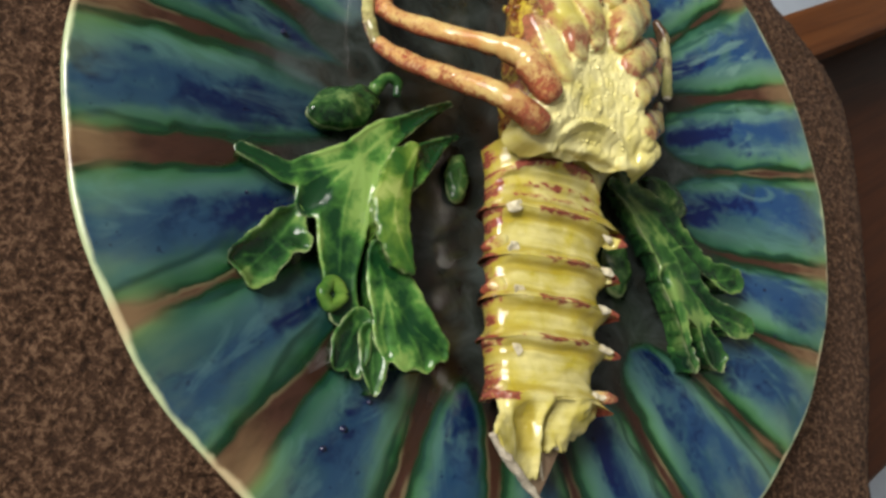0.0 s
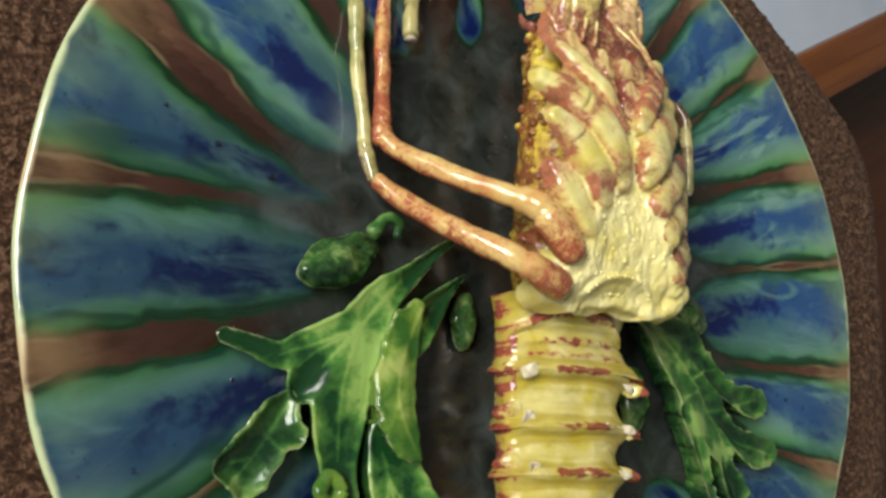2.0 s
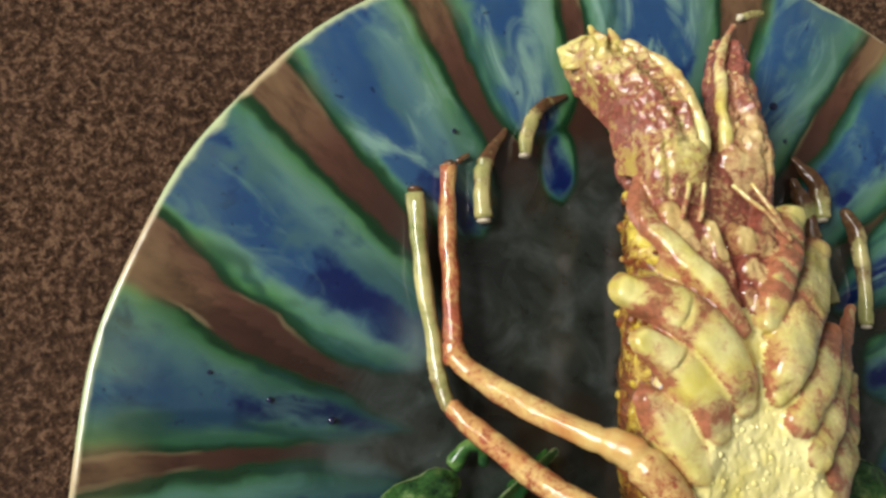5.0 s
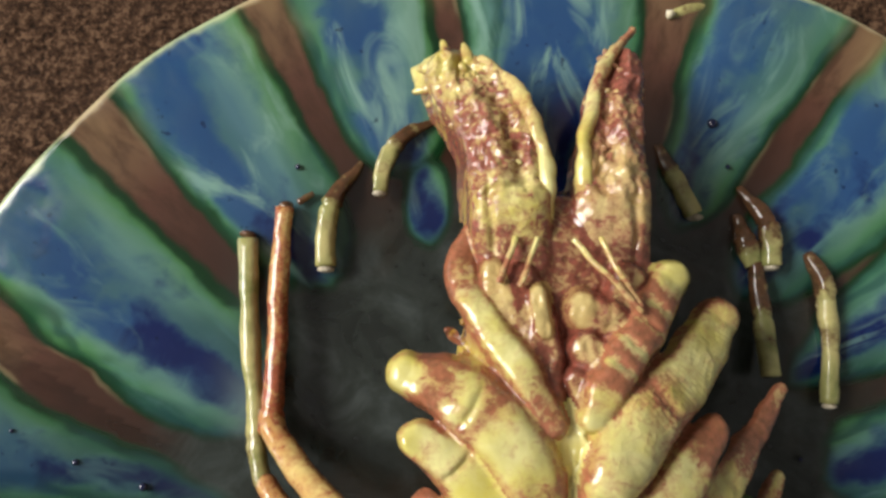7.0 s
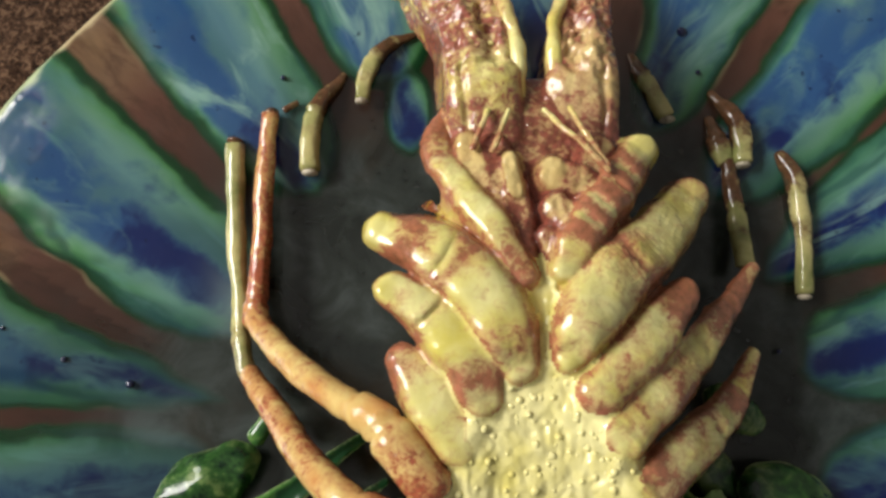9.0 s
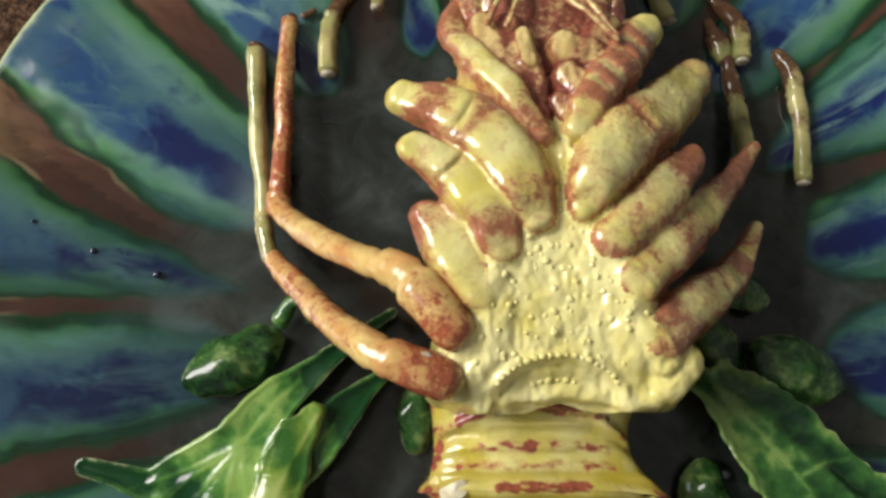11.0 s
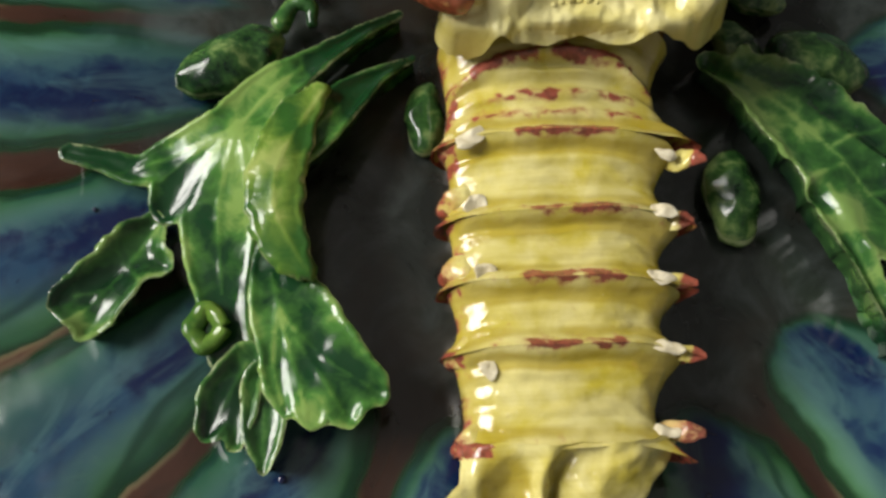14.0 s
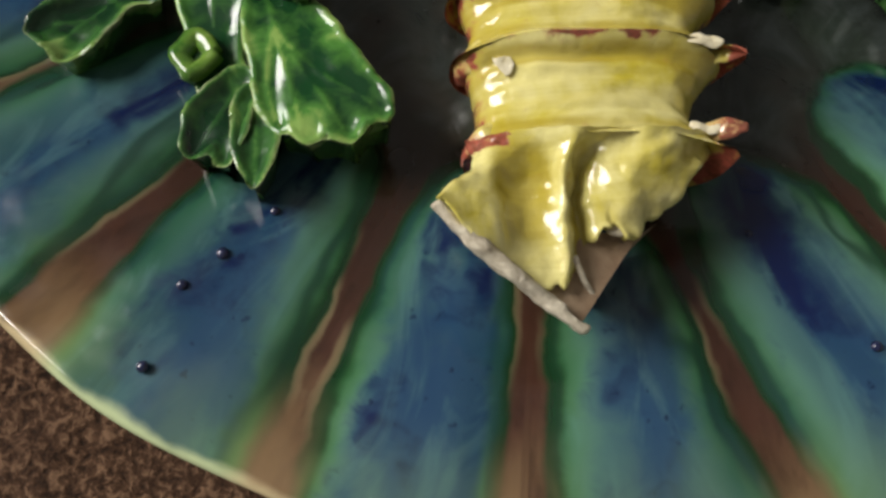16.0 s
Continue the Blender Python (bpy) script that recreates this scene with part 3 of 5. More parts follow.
# ---------------------------------------------------------------- the bench beyond the stool
bench = new("wooden_bench")
bench.matrix_world = pose(0.192, 0.1445, 0, 0, 0, 30)
tagged(bench, "dark-stained wooden bench with a plain panel seat, beside the stool", "bench")
BL = 1.4
box("rail", (BL, 0.031, 0.04), pose(BL / 2, -0.0155, 0.43), M_WOOD, bench, "reddish brown stained front rail")
box("apron", (BL, 0.025, 0.0265), pose(BL / 2, -0.0155, 0.39675), M_WOODD, bench, bevel=0.002)
box("seat_panel", (BL + 0.09, 0.292, 0.02), pose(BL / 2 - 0.045, -0.147, 0.3735), M_WOODD, bench, bevel=0.003)
for lx in (0.07, BL - 0.04):
    for ly in (-0.06, -0.25):
        box("leg", (0.045, 0.045, 0.3645), pose(lx, ly, 0.18225), M_WOODD, bench)

# ---------------------------------------------------------------- the dish
dish = new("majolica_dish")
dish.location = (0, 0, ZP)
tagged(dish, "majolica dish with lobster and leaf relief, on a plush stool", "dish")

# grooves: angle at the rim, angle at the well (degrees), width at the rim (mm)
GROOVES = [(8, 8, 6), (23, 28, 9), (42, 43, 7), (58, 61, 9), (77, 75, 19), (100, 99, 8), (117, 117, 12), (136, 138, 18), (156, 164, 21), (177, 173, 11),
           (194, 194, 14), (212, 212, 9), (230, 228, 13), (248, 247, 9), (263, 262, 10), (280, 274, 8), (297, 294, 7), (317, 315, 8), (336, 329, 8), (351, 345, 7)]
WELL_EDGE = [71, 76, 82, 88, 90, 101, 84, 74, 68, 70, 78, 84, 88, 90, 90, 88, 84, 80, 75, 71]

LOBE_TONE = [0.40, 0.30, 0.45, 0.35, 0.25, 0.15, 0.20, 0.55, 0.85, 1.00, 0.90, 0.95, 0.85, 0.75, 0.80, 0.80, 0.72, 0.74, 0.62, 0.50]      # 1: darkest lobe colour


def dish_profile(r):
    """Height of the dish's upper side at radius r, mm, before the lobes."""
    return np.interp(r, [0, 70, 85, 100, 118, 135, 150, 157, 160], [-9.5, -9.3, -8.8, -7.4, -5.0, -2.8, -1.0, -0.4, -0.4])


def dish_plate(parent):
    na = 720
    rad = np.concatenate([np.linspace(1.5, 74, 26), np.linspace(76, 156.5, 84)])
    ang = np.linspace(0, 2 * math.pi, na, endpoint=False)
    R, A = np.meshgrid(rad, ang, indexing="ij")
    deg = np.degrees(A)
    share = np.clip((160 - R) / 75, 0, 1)
    dist = np.full(R.shape, 1e9)
    signed = []
    for rim_a, in_a, wide in GROOVES:
        centre = rim_a + (in_a - rim_a) * share
        d = (deg - centre + 180) % 360 - 180
        half = wide / 2 * (0.86 - 0.62 * share)
        signed.append(d)
        dist = np.minimum(dist, np.abs(np.radians(d)) * R - half)
    signed = np.array(signed)
    owner = np.argmin(np.where(signed >= 0, signed, 999), axis=0)
    start = np.array(WELL_EDGE, float)[owner]
    gap = np.min(np.where(signed >= 0, signed, 999), axis=0)
    ahead = np.min(np.where(signed < 0, -signed, 999), axis=0)
    side = (gap - ahead) / (gap + ahead)       # -1 to 1 across each lobe
    inner = R - start
    dist = dist - 7.0 * np.exp(-np.clip(inner, -5, 200) / 12.0)
    k = 4.0
    lob = -k * np.log(np.exp(-np.clip(dist, -30, 60) / k) + np.exp(-np.clip(inner, -60, 90) / k))
    # a stray blue drop in the well
    X, Y = R * np.cos(A), R * np.sin(A)
    drop = 13.0 - np.hypot((X + 28.5) / 0.56, (Y - 90.0) / 0.98)
    milk = np.exp(-((X + 71) / 7.0) ** 2 - ((Y - 36) / 24.0) ** 2) + np.exp(-((X + 84) / 14.0) ** 2 - ((Y - 9) / 6.0) ** 2)
    pad = np.clip((lob + 2.0) / 12.0, 0, 1)
    lob = np.maximum(lob, drop)
    pad = pad * pad * (3 - 2 * pad)
    Z = dish_profile(R) + 1.0 * pad * np.clip((158 - R) / 14, 0, 1) - 0.5 * (1 - pad) * np.clip((158 - R) / 14, 0, 1)
    lip = [(158.2, -0.15), (159.3, -0.35), (160.0, -1.1), (160.1, -2.0), (159.4, -3.0), (157.0, -4.0), (140, -6.5), (110, -11.5), (90, -13.6), (80, -14.2), (76, -15.6), (72, -15.6), (70, -14.0), (30, -13.5), (3, -13.5)]
    verts = []
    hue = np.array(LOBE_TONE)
    for i in range(len(rad)):
        for j in range(na):
            verts.append((X[i, j] * MM, Y[i, j] * MM, Z[i, j] * MM))
    lo, ra = list(lob.ravel()), list(R.ravel())
    an = list(((A - radians(263)) % (2 * math.pi)).ravel())
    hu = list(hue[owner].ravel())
    si = list(side.ravel())
    mi = list(np.clip(milk, 0, 1).ravel()) + [0.0] * (len(lip) * na)
    base_z = Z[-1]
    for q, (r, z) in enumerate(lip):
        for j in range(na):
            sway = 1.0 + 0.0035 * math.sin(3 * ang[j] + 1.0) + 0.002 * math.sin(20 * ang[j] + 0.5)
            rr = r * (sway if r > 150 else 1.0)
            verts.append((rr * math.cos(ang[j]) * MM, rr * math.sin(ang[j]) * MM, (z + (base_z[j] + 0.4 if q < 3 else 0.0) * 0.5) * MM))
        lo += list(lob[-1])
        ra += [160.0 if q > 2 else r] * na
        an += an[-na:] if q else list((ang - radians(263)) % (2 * math.pi))
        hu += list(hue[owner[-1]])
        si += list(side[-1])
    rows = len(rad) + len(lip)
    faces = [(i * na + j, (i + 1) * na + j, (i + 1) * na + (j + 1) % na, i * na + (j + 1) % na) for i in range(rows - 1) for j in range(na)]
    faces.append(tuple(range(na)))
    faces.append(tuple(reversed(range((rows - 1) * na, rows * na))))
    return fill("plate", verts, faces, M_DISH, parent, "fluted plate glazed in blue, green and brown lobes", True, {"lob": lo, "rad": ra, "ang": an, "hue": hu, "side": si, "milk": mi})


plate = dish_plate(dish)
M_BLISTER = shader("blister_glaze", rough=0.06, spec=0.6, coat=0.3)[0]
M_BLISTER.node_tree.nodes["Principled BSDF"].inputs["Base Color"].default_value = (0.012, 0.016, 0.05, 1)
for bx, by, size in ((-97, 18.5, 1.3), (-113, 24.5, 1.0), (-61, -99, 1.1), (-69.5, -107.5, 1.4), (-75.8, -113.5, 1.2), (-80.5, -128, 1.3), (42, -127, 1.2), (44, 111, 1.6), (-61.5, 98.5, 0.9),
                     (65, 27, 0.8), (48, 100, 0.8), (25, -105, 0.8), (-104, -40, 0.7), (118, -38, 0.8), (-30, 110, 0.7), (120, -58, 0.7), (-128, 32, 0.7)):
    r = math.hypot(bx, by)
    lump("glaze_blister", (bx, by, float(dish_profile(r)) + 1.2), (size * 0.85, size * 0.85, size * 0.7), M_BLISTER, plate, wobble=0.0, detail=2)

# ---------------------------------------------------------------- the lobster, lying on its back
def barrel(name, rows, material, parent, label="", around=56, wobble=0.8, seed=0.0, red=0.0):
    """A barrel-shaped body along y through rows of (y, x of the middle, half width, z of the middle, half height), mm."""
    along = 8 + 8 * len(rows)
    c = spline(rows, along)
    v, mark = [], []
    for y, xm, hw, zm, hh in c:
        for j in range(around):
            a = 2 * math.pi * j / around
            ca, sa = math.cos(a), math.sin(a)
            v.append(((xm + hw * math.copysign(abs(ca) ** 0.85, ca)) * MM, y * MM, (zm + hh * math.copysign(abs(sa) ** 0.85, sa)) * MM))
            mark.append(red * (1 - max(0.0, sa)) * 1.5)
    f = [(i * around + j, (i + 1) * around + j, (i + 1) * around + (j + 1) % around, i * around + (j + 1) % around) for i in range(along - 1) for j in range(around)]
    f.append(tuple(range(around)))
    f.append(tuple(reversed(range((along - 1) * around, along * around))))
    v = rumple(np.array(v), 140, wobble * MM, seed)
    v = rumple(v, 420, 0.5 * wobble * MM, seed + 3)
    return fill(name, v, f, material, parent, label, True, {"red": mark})


# its back lies down: y, middle, half width, mid height, half height
HULL = [(-9, 0, 22, 12, 13), (4, -0.5, 24.5, 16, 16), (22, -0.5, 23.5, 17, 16), (40, 0, 22, 16, 14.5), (56, 0.5, 20, 15, 11), (68, 0.5, 19, 13, 11), (78, 1, 16, 12, 11), (88, 2, 12, 9, 9)]
lobster = barrel("lobster", HULL,
                 M_SHELL, dish, "lobster modelled belly-up in yellow and red-brown glaze", wobble=1.2, red=0.25)
barrel("body_root", [(-92, -4, 11, -4, 9), (-60, -2, 13, -4, 9), (-24, 0, 14, -3, 9), (-6, 0, 14, 0, 12), (20, 1, 13, 4, 15), (60, 1, 11, 2, 12), (84, 2, 8, -2, 8)], M_SHELL, lobster, wobble=0.6, red=0.4)


def limb_field(P, pts, flat, wedge, joints, fall=3.0):
    """Height of a moulded ridge over points P (mm), its share across (0 at the crest, 1 at the edge) and along."""
    r = spline(pts, 70)
    t = np.gradient(r[:, :2], axis=0)
    t /= np.maximum(1e-6, np.linalg.norm(t, axis=1))[:, None]
    d = np.full(len(P), 1e9)
    k = np.zeros(len(P), int)
    for i in range(len(r)):
        e = np.hypot(P[:, 0] - r[i, 0], P[:, 1] - r[i, 1]) / r[i, 3]
        near = e < d
        d[near], k[near] = e[near], i
    w, q, s = r[k, 3], np.minimum(d, 1.0), k / (len(r) - 1.0)
    off = ((P[:, 0] - r[k, 0]) * t[k, 1] - (P[:, 1] - r[k, 1]) * t[k, 0]) / w
    h = flat * w
    z = r[k, 2] - h * (1 - np.sqrt(1 - 0.97 * q ** 2.5)) - fall * w * np.maximum(0.0, d - 1.0)
    z += wedge * h * 0.5 * np.clip(off, -1, 1)
    for c in joints:
        z += (-0.55 * np.exp(-((s - c) / 0.016) ** 2) + 0.3 * np.exp(-((s - c + 0.05) / 0.03) ** 2)) * np.clip(1.3 - d, 0, 1)
    return z, np.clip(d, 0, 2.0), s


# breast shield: y, its two edges in x, height
SHIELD = [(44, -0.5, 2.0, 34.0), (36, -3.5, 4.5, 37.4), (28, -8.0, 9.0, 39.0), (21, -12.0, 13.0, 39.2), (14, -14.5, 15.5, 39.0), (6, -16.5, 17.5, 38.4), (-2, -18.0, 19.0, 37.2), (-8, -18.0, 20.0, 34.8), (-13, -16.0, 18.5, 31.0), (-18, -13.0, 15.0, 26.0)]


def shield_field(P):
    rows = np.array(SHIELD[::-1])
    y = P[:, 1]
    lo, hi, z = (np.interp(y, rows[:, 0], rows[:, c]) for c in (1, 2, 3))
    half = 0.5 * (hi - lo)
    u = (P[:, 0] - 0.5 * (lo + hi)) / half
    a = np.abs(u)
    inner = np.maximum(0.0, 1 - u * u)
    z = z - 1.8 * inner * np.minimum(1.0, half / 13) + 0.5 * np.exp(-((a - 0.80) / 0.18) ** 2) - 1.8 * np.clip((a - 0.72) / 0.28, 0, 1) ** 2
    arc = np.hypot(P[:, 0] / 14.0, (y + 18.0) / 11.0)
    z += 1.3 * np.exp(-((arc - 1.02) / 0.10) ** 2) - 3.2 * np.maximum(0.0, 1 - arc / 0.92) - 0.8 * np.exp(-((arc - 0.86) / 0.06) ** 2)
    z -= 1.6 * half * np.maximum(0.0, a - 1.0) + 2.5 * np.maximum(0.0, -18.0 - y) + 2.0 * np.maximum(0.0, y - 44)
    return z, a, (44 - y) / 62.0


def islands(faces, least=60):
    """Connected groups of faces; slivers stay with the largest."""
    root = {}

    def find(q):
        while root[q] != q:
            root[q] = root[root[q]]
            q = root[q]
        return q
    for f in faces:
        for q in f:
            root.setdefault(q, q)
        for q in f[1:]:
            root[find(q)] = find(f[0])
    heaps = {}
    for f in faces:
        heaps.setdefault(find(f[0]), []).append(f)
    heaps = sorted(heaps.values(), key=len, reverse=True)
    for small in [h for h in heaps[1:] if len(h) < least]:
        heaps[0].extend(small)
    return heaps[:1] + [h for h in heaps[1:] if len(h) >= least]


def belly(parent):
    """Underside of the lobster: legs, mouthparts and breast shield pressed into one another, each a part of its own."""
    fields = []     # name, material, label, points or None, flat, wedge, joints, red along it, red at its edges
    legs = (
        ([(-30.6, 48.4, 39.0, 3.6), (-21.5, 44.5, 41.5, 5.4), (-12.2, 37, 43, 6.6), (-6.6, 28, 43.5, 5.4), (-4.0, 21, 40.5, 3.4)], (0.34,), (-0.3, 0.8, 0.7, 0.0, 0.7, 0.2, 0.0, 0.1, 0.5, 0.5, 0.1)),
        ([(-29.0, 36.0, 41.5, 2.8), (-21.5, 31.5, 42, 4.2), (-14.0, 24, 42.4, 5.4), (-10.5, 14.5, 40, 3.4)], (0.36,), (-0.2, 0.5, 0.1, 0.3, 0.0, 0.0, 0.5, 0.9, 0.2)),
        ([(-25.6, 22.5, 37.5, 3.4), (-20.5, 15, 39, 5.2), (-16.0, 6, 38.8, 3.8)], (), (0.5, 0.5, 0.0, 0.0, 0.2, 0.1)),
        ([(37.0, 60.0, 21, 4.3), (27, 49.0, 31, 5.6), (15.5, 38.5, 39.5, 6.6), (8.5, 28.5, 43.5, 5.2), (6.0, 23, 41, 2.8)], (0.40,), (0.3, 0.0, 0.1, 0.2, 0.8, 0.2, 0.0, 0.3, 0.1, 0.6, 0.2)),
        ([(32.5, 37.0, 28.5, 2.9), (22.5, 26.5, 37, 4.9), (12.0, 16, 41, 4.4)], (), (1.3, 1.1, 0.2, 0.1, 0.3, 0.4, 0.2)),
        ([(53, 44.5, 11.5, 1.6), (42, 32.5, 20.5, 3.1), (28, 19, 33, 4.7), (16.5, 8.0, 39.5, 4.4)], (0.25, 0.48), (0.3, 1.2, 1.3, 0.9, 0.2, 0.7, 0.3, 0.5, 0.2)),
        ([(52, 25.0, 10.5, 1.7), (44, 13.5, 18, 3.1), (31.5, 5.0, 30, 4.6), (21.0, -3.5, 37.0, 4.4)], (0.22, 0.48), (0.3, 0.4, 0.9, 0.2, 0.6, 0.1, 1.0, 0.5)))
    for k, (pts, cr, rd) in enumerate(legs):
        fields.append(("walking_leg", M_CLAW, "", [(x, y, z, 1.03 * w) for x, y, z, w in pts], 0.55, 0.5 if k < 3 else 0.35, cr, [0.85 * q for q in rd], 1.0))
    fields.append(("mouth_flap", M_CLAW, "", [(-17.5, 77.5, 24, 2.4), (-20.2, 69, 29, 3.2), (-15.0, 58, 36, 3.3), (-8.0, 48.5, 40.0, 3.3), (-2.4, 38.5, 40, 2.2)], 0.6, 0.6, (0.3,), (0.5, 0.9, 0.7, 0.2, 0.0, 0.1, 0.4, 0.7), 1.1))
    fields.append(("mouth_flap", M_CLAW, "", [(24.0, 68.0, 29, 3.9), (17.4, 58.6, 35, 4.2), (10.6, 49, 39.5, 3.8), (5.2, 40, 40, 2.4)], 0.55, 0.3, (0.2, 0.34, 0.48, 0.62), (-0.3, 0.3, 1.1, 0.3, 1.3, 0.2, 1.4, 0.2, 1.3, 0.2, 1.2, 0.5, 0.1, 0.3, 0.0), 0.7))
    for pts, rd in (([(-8.0, 67, 31, 4.0), (-5.4, 57, 34.5, 4.5), (-2.0, 45, 36.5, 2.6)], (0.7, 0.4, 0.5, 0.8)), ([(-4.6, 64.5, 33.5, 1.5), (-4.2, 57.5, 36, 1.7)], (-0.8, -1.0)), ([(4.6, 61.0, 35, 3.8), (9.5, 59.4, 34.6, 4.0)], (-0.4, 0.3, 0.2)),
                    ([(4.4, 53.5, 35.8, 3.4), (7.4, 51, 35.8, 3.4)], (0.2, 0.5)), ([(3.0, 47.2, 36.2, 2.1), (4.2, 42.5, 37, 2.0)], (0.5, 0.2)), ([(-13.5, 69, 30, 3.0), (-11, 59.5, 33.5, 3.0)], (-0.2, 0.3)), ([(14.4, 68, 30.5, 3.2), (12.2, 62.5, 32, 2.6)], (0.4, 0.2))):
        fields.append(("mouthpart", M_MOUTH, "", pts, 0.5, 0.0, (), [q - 0.05 for q in rd], 1.6))
    fields.append(("mouth_floor", M_MOUTH, "", [(0, 70, 27.5, 17), (0, 64, 29.5, 15), (1, 54, 31.0, 12), (1.2, 45, 32, 6)], 0.35, 0.0, (), (0.6, 0.8), 0.0))
    # flank of the carapace, filling the room between the leg tips
    fields.append(("carapace_flank", M_SHELL, "", [(-11.5, 70, 22, 5.5), (-14.0, 60, 27.0, 7.5), (-16.5, 46, 31.5, 9.0), (-17.5, 30, 33.5, 10.0), (-17.5, 14, 32.5, 10.0), (-16.5, 0, 28.0, 9.0)], 0.85, 0.0, (), (0.25, 0.6, 0.2, 0.7, 0.1, 0.4, 0.0, 0.6, 0.3), 0.3))
    for pts in ([(22.6, -12.0, 32.5, 4.2), (25.6, -8.8, 33, 4.6)], [(15.0, -15.0, 30, 3.4), (19.0, -14.0, 30.4, 4.0)], [(-23.0, -12.2, 28, 3.6), (-17.5, -13.8, 28.5, 3.0)], [(18.0, -2.5, 37, 2.6), (21.5, -8.0, 35, 3.2)], [(-19.0, -2.0, 37, 3.0), (-20.0, -9.0, 33, 3.6)], [(-21.5, -4.0, 34, 3.2), (-22.0, -10.0, 30, 3.4)], [(-16.5, -10.0, 34, 2.6), (-15.5, -15.5, 29, 2.6)]):
        fields.append(("rear_knob", M_STERNUM, "", pts, 0.75, 0.0, (), (0.0, 0.0), 0.2))
    fields.append(("rear_lip", M_STERNUM, "", [(-23, -12.5, 26, 1.8), (-13, -14.6, 28, 1.9), (0, -13.4, 29, 1.9), (13, -15.2, 28, 1.9)], 0.8, 0.0, (), (0.0, 0.0), 0.1))
    step = 0.4
    xs, ys = np.arange(-38, 58, step), np.arange(-21, 128, step)
    X, Y = np.meshgrid(xs, ys, indexing="ij")
    P = np.stack([X.ravel(), Y.ravel()], 1)
    # hand-modelled outlines: the plan is pushed about a little before it is looked up
    shove = np.array([noise.noise_vector(Vector((p[0] * 0.16, p[1] * 0.16, 4.0))) for p in P])
    fine = np.array([noise.noise_vector(Vector((p[0] * 0.55, p[1] * 0.55, 9.0))) for p in P])
    PW = P + 0.8 * shove[:, :2] + 0.15 * fine[:, :2]
    got = [limb_field(PW, f[3], f[4], f[5], f[6], 5.0 if f[0].startswith("rear") else 3.0) for f in fields]
    crust = np.array([noise.noise(Vector((p[0] * 0.42, p[1] * 0.30, 2.0))) for p in P])
    grit = np.array([abs(noise.noise(Vector((p[0] * 0.5, p[1] * 0.42, 5.0)))) for p in P])
    for pts, hand, rd, paint in (
            ([(-8.8, 72, 28, 8.0), (-10, 83.5, 31.4, 8.6), (-10.6, 92.4, 29.6, 8.3), (-12.6, 102, 26.6, 8.4), (-17.0, 111.0, 21.6, 8.2), (-22.5, 117.0, 16.5, 6.4)], 1.0, (0.5, 0.1, 0.4, 0.5, 0.3, 0.1), M_HORN),
            ([(12.4, 72, 26, 8.2), (12.2, 85.6, 28.4, 8.3), (13.0, 97.5, 26.0, 6.9), (14.2, 108.9, 22.0, 6.3), (16.6, 118, 18.0, 4.9)], -1.0, (0.45, 0.05, 0.15, 0.4, 0.45, 0.6), M_HORNR)):
        z, q, along = limb_field(PW, pts, 0.5, 0.0, (), 6.0)
        r = spline(pts, 70)
        k = np.clip(np.rint(along * 69).astype(int), 0, 69)
        across = hand * (PW[:, 0] - r[k, 0]) / r[k, 3]
        rough = np.clip((along - 0.22) / 0.12, 0, 1)
        trough = np.exp(-((across - 0.30) / 0.22) ** 2)
        z += rough * (-1.6 * trough + 0.9 * np.exp(-((across + 0.25) / 0.22) ** 2) + 1.2 * crust + 1.5 * (0.3 - grit))
        z += (1 - rough) * (0.8 - 1.0 * np.exp(-((across + 0.55) / 0.10) ** 2) + 0.3 * crust) - 0.9 * np.exp(-((along - 0.27 - 0.06 * across) / 0.018) ** 2)
        fields.append(("antenna_face", paint, "", pts, 0, 0, (), rd, 0.4))
        got.append((z, q, along))
    fields.append(("sternum", M_STERNUM, "pale yellow sternum shield set with small pearls", None, 0, 0, (), (0.0, 0.0), 0.0))
    got.append(shield_field(PW))
    got = [(g[0] + 0.5 * crust + 0.6 * (0.3 - grit), g[1], g[2]) if f[0] in ("mouthpart", "mouth_floor", "carapace_flank") else g for f, g in zip(fields, got)]
    got = [(g[0] + 0.45 * crust + 0.5 * (0.3 - grit), g[1], g[2]) if f[0] in ("sternum", "rear_knob", "rear_lip") else g for f, g in zip(fields, got)]
    Z = np.array([g[0] for g in got])
    owner = np.argmax(Z, axis=0)
    top = Z.max(axis=0)
    soft = 0.75
    H = top + soft * np.log(np.exp(np.clip((Z - top) / soft, -30, 0)).sum(0))
    H += 0.55 * shove[:, 2] + 0.07 * fine[:, 2]
    hull = np.array(HULL)
    hx, hw, zm, hh = (np.interp(P[:, 1], hull[:, 0], hull[:, c]) for c in (1, 2, 3, 4))
    ca = np.minimum(1.0, np.abs(P[:, 0] - hx) / hw) ** (1 / 0.85)
    under = np.where(ca < 1, zm + hh * np.sqrt(np.maximum(0.0, 1 - ca * ca)) ** 0.85, -50.0)
    edge = np.array([g[1] for g in got])[owner, np.arange(len(P))]
    reach = np.array([1.5 if f[0].startswith("rear") else 1.3 for f in fields])
    keep = (edge < reach[owner]) & (P[:, 1] > -18.3) | (H > under) & (under > -40)
    keep &= (H > under - 1.5) & (P[:, 1] > -18.5)
    ny = len(ys)
    K, O = keep.reshape(X.shape), owner.reshape(X.shape)
    groups = {}
    for i in range(len(xs) - 1):
        for j in range(ny - 1):
            if K[i, j] and K[i + 1, j] and K[i + 1, j + 1] and K[i, j + 1]:
                groups.setdefault(int(O[i, j]), []).append((i * ny + j, (i + 1) * ny + j, (i + 1) * ny + j + 1, i * ny + j + 1))
    V = np.column_stack([P, H])
    ways = {}
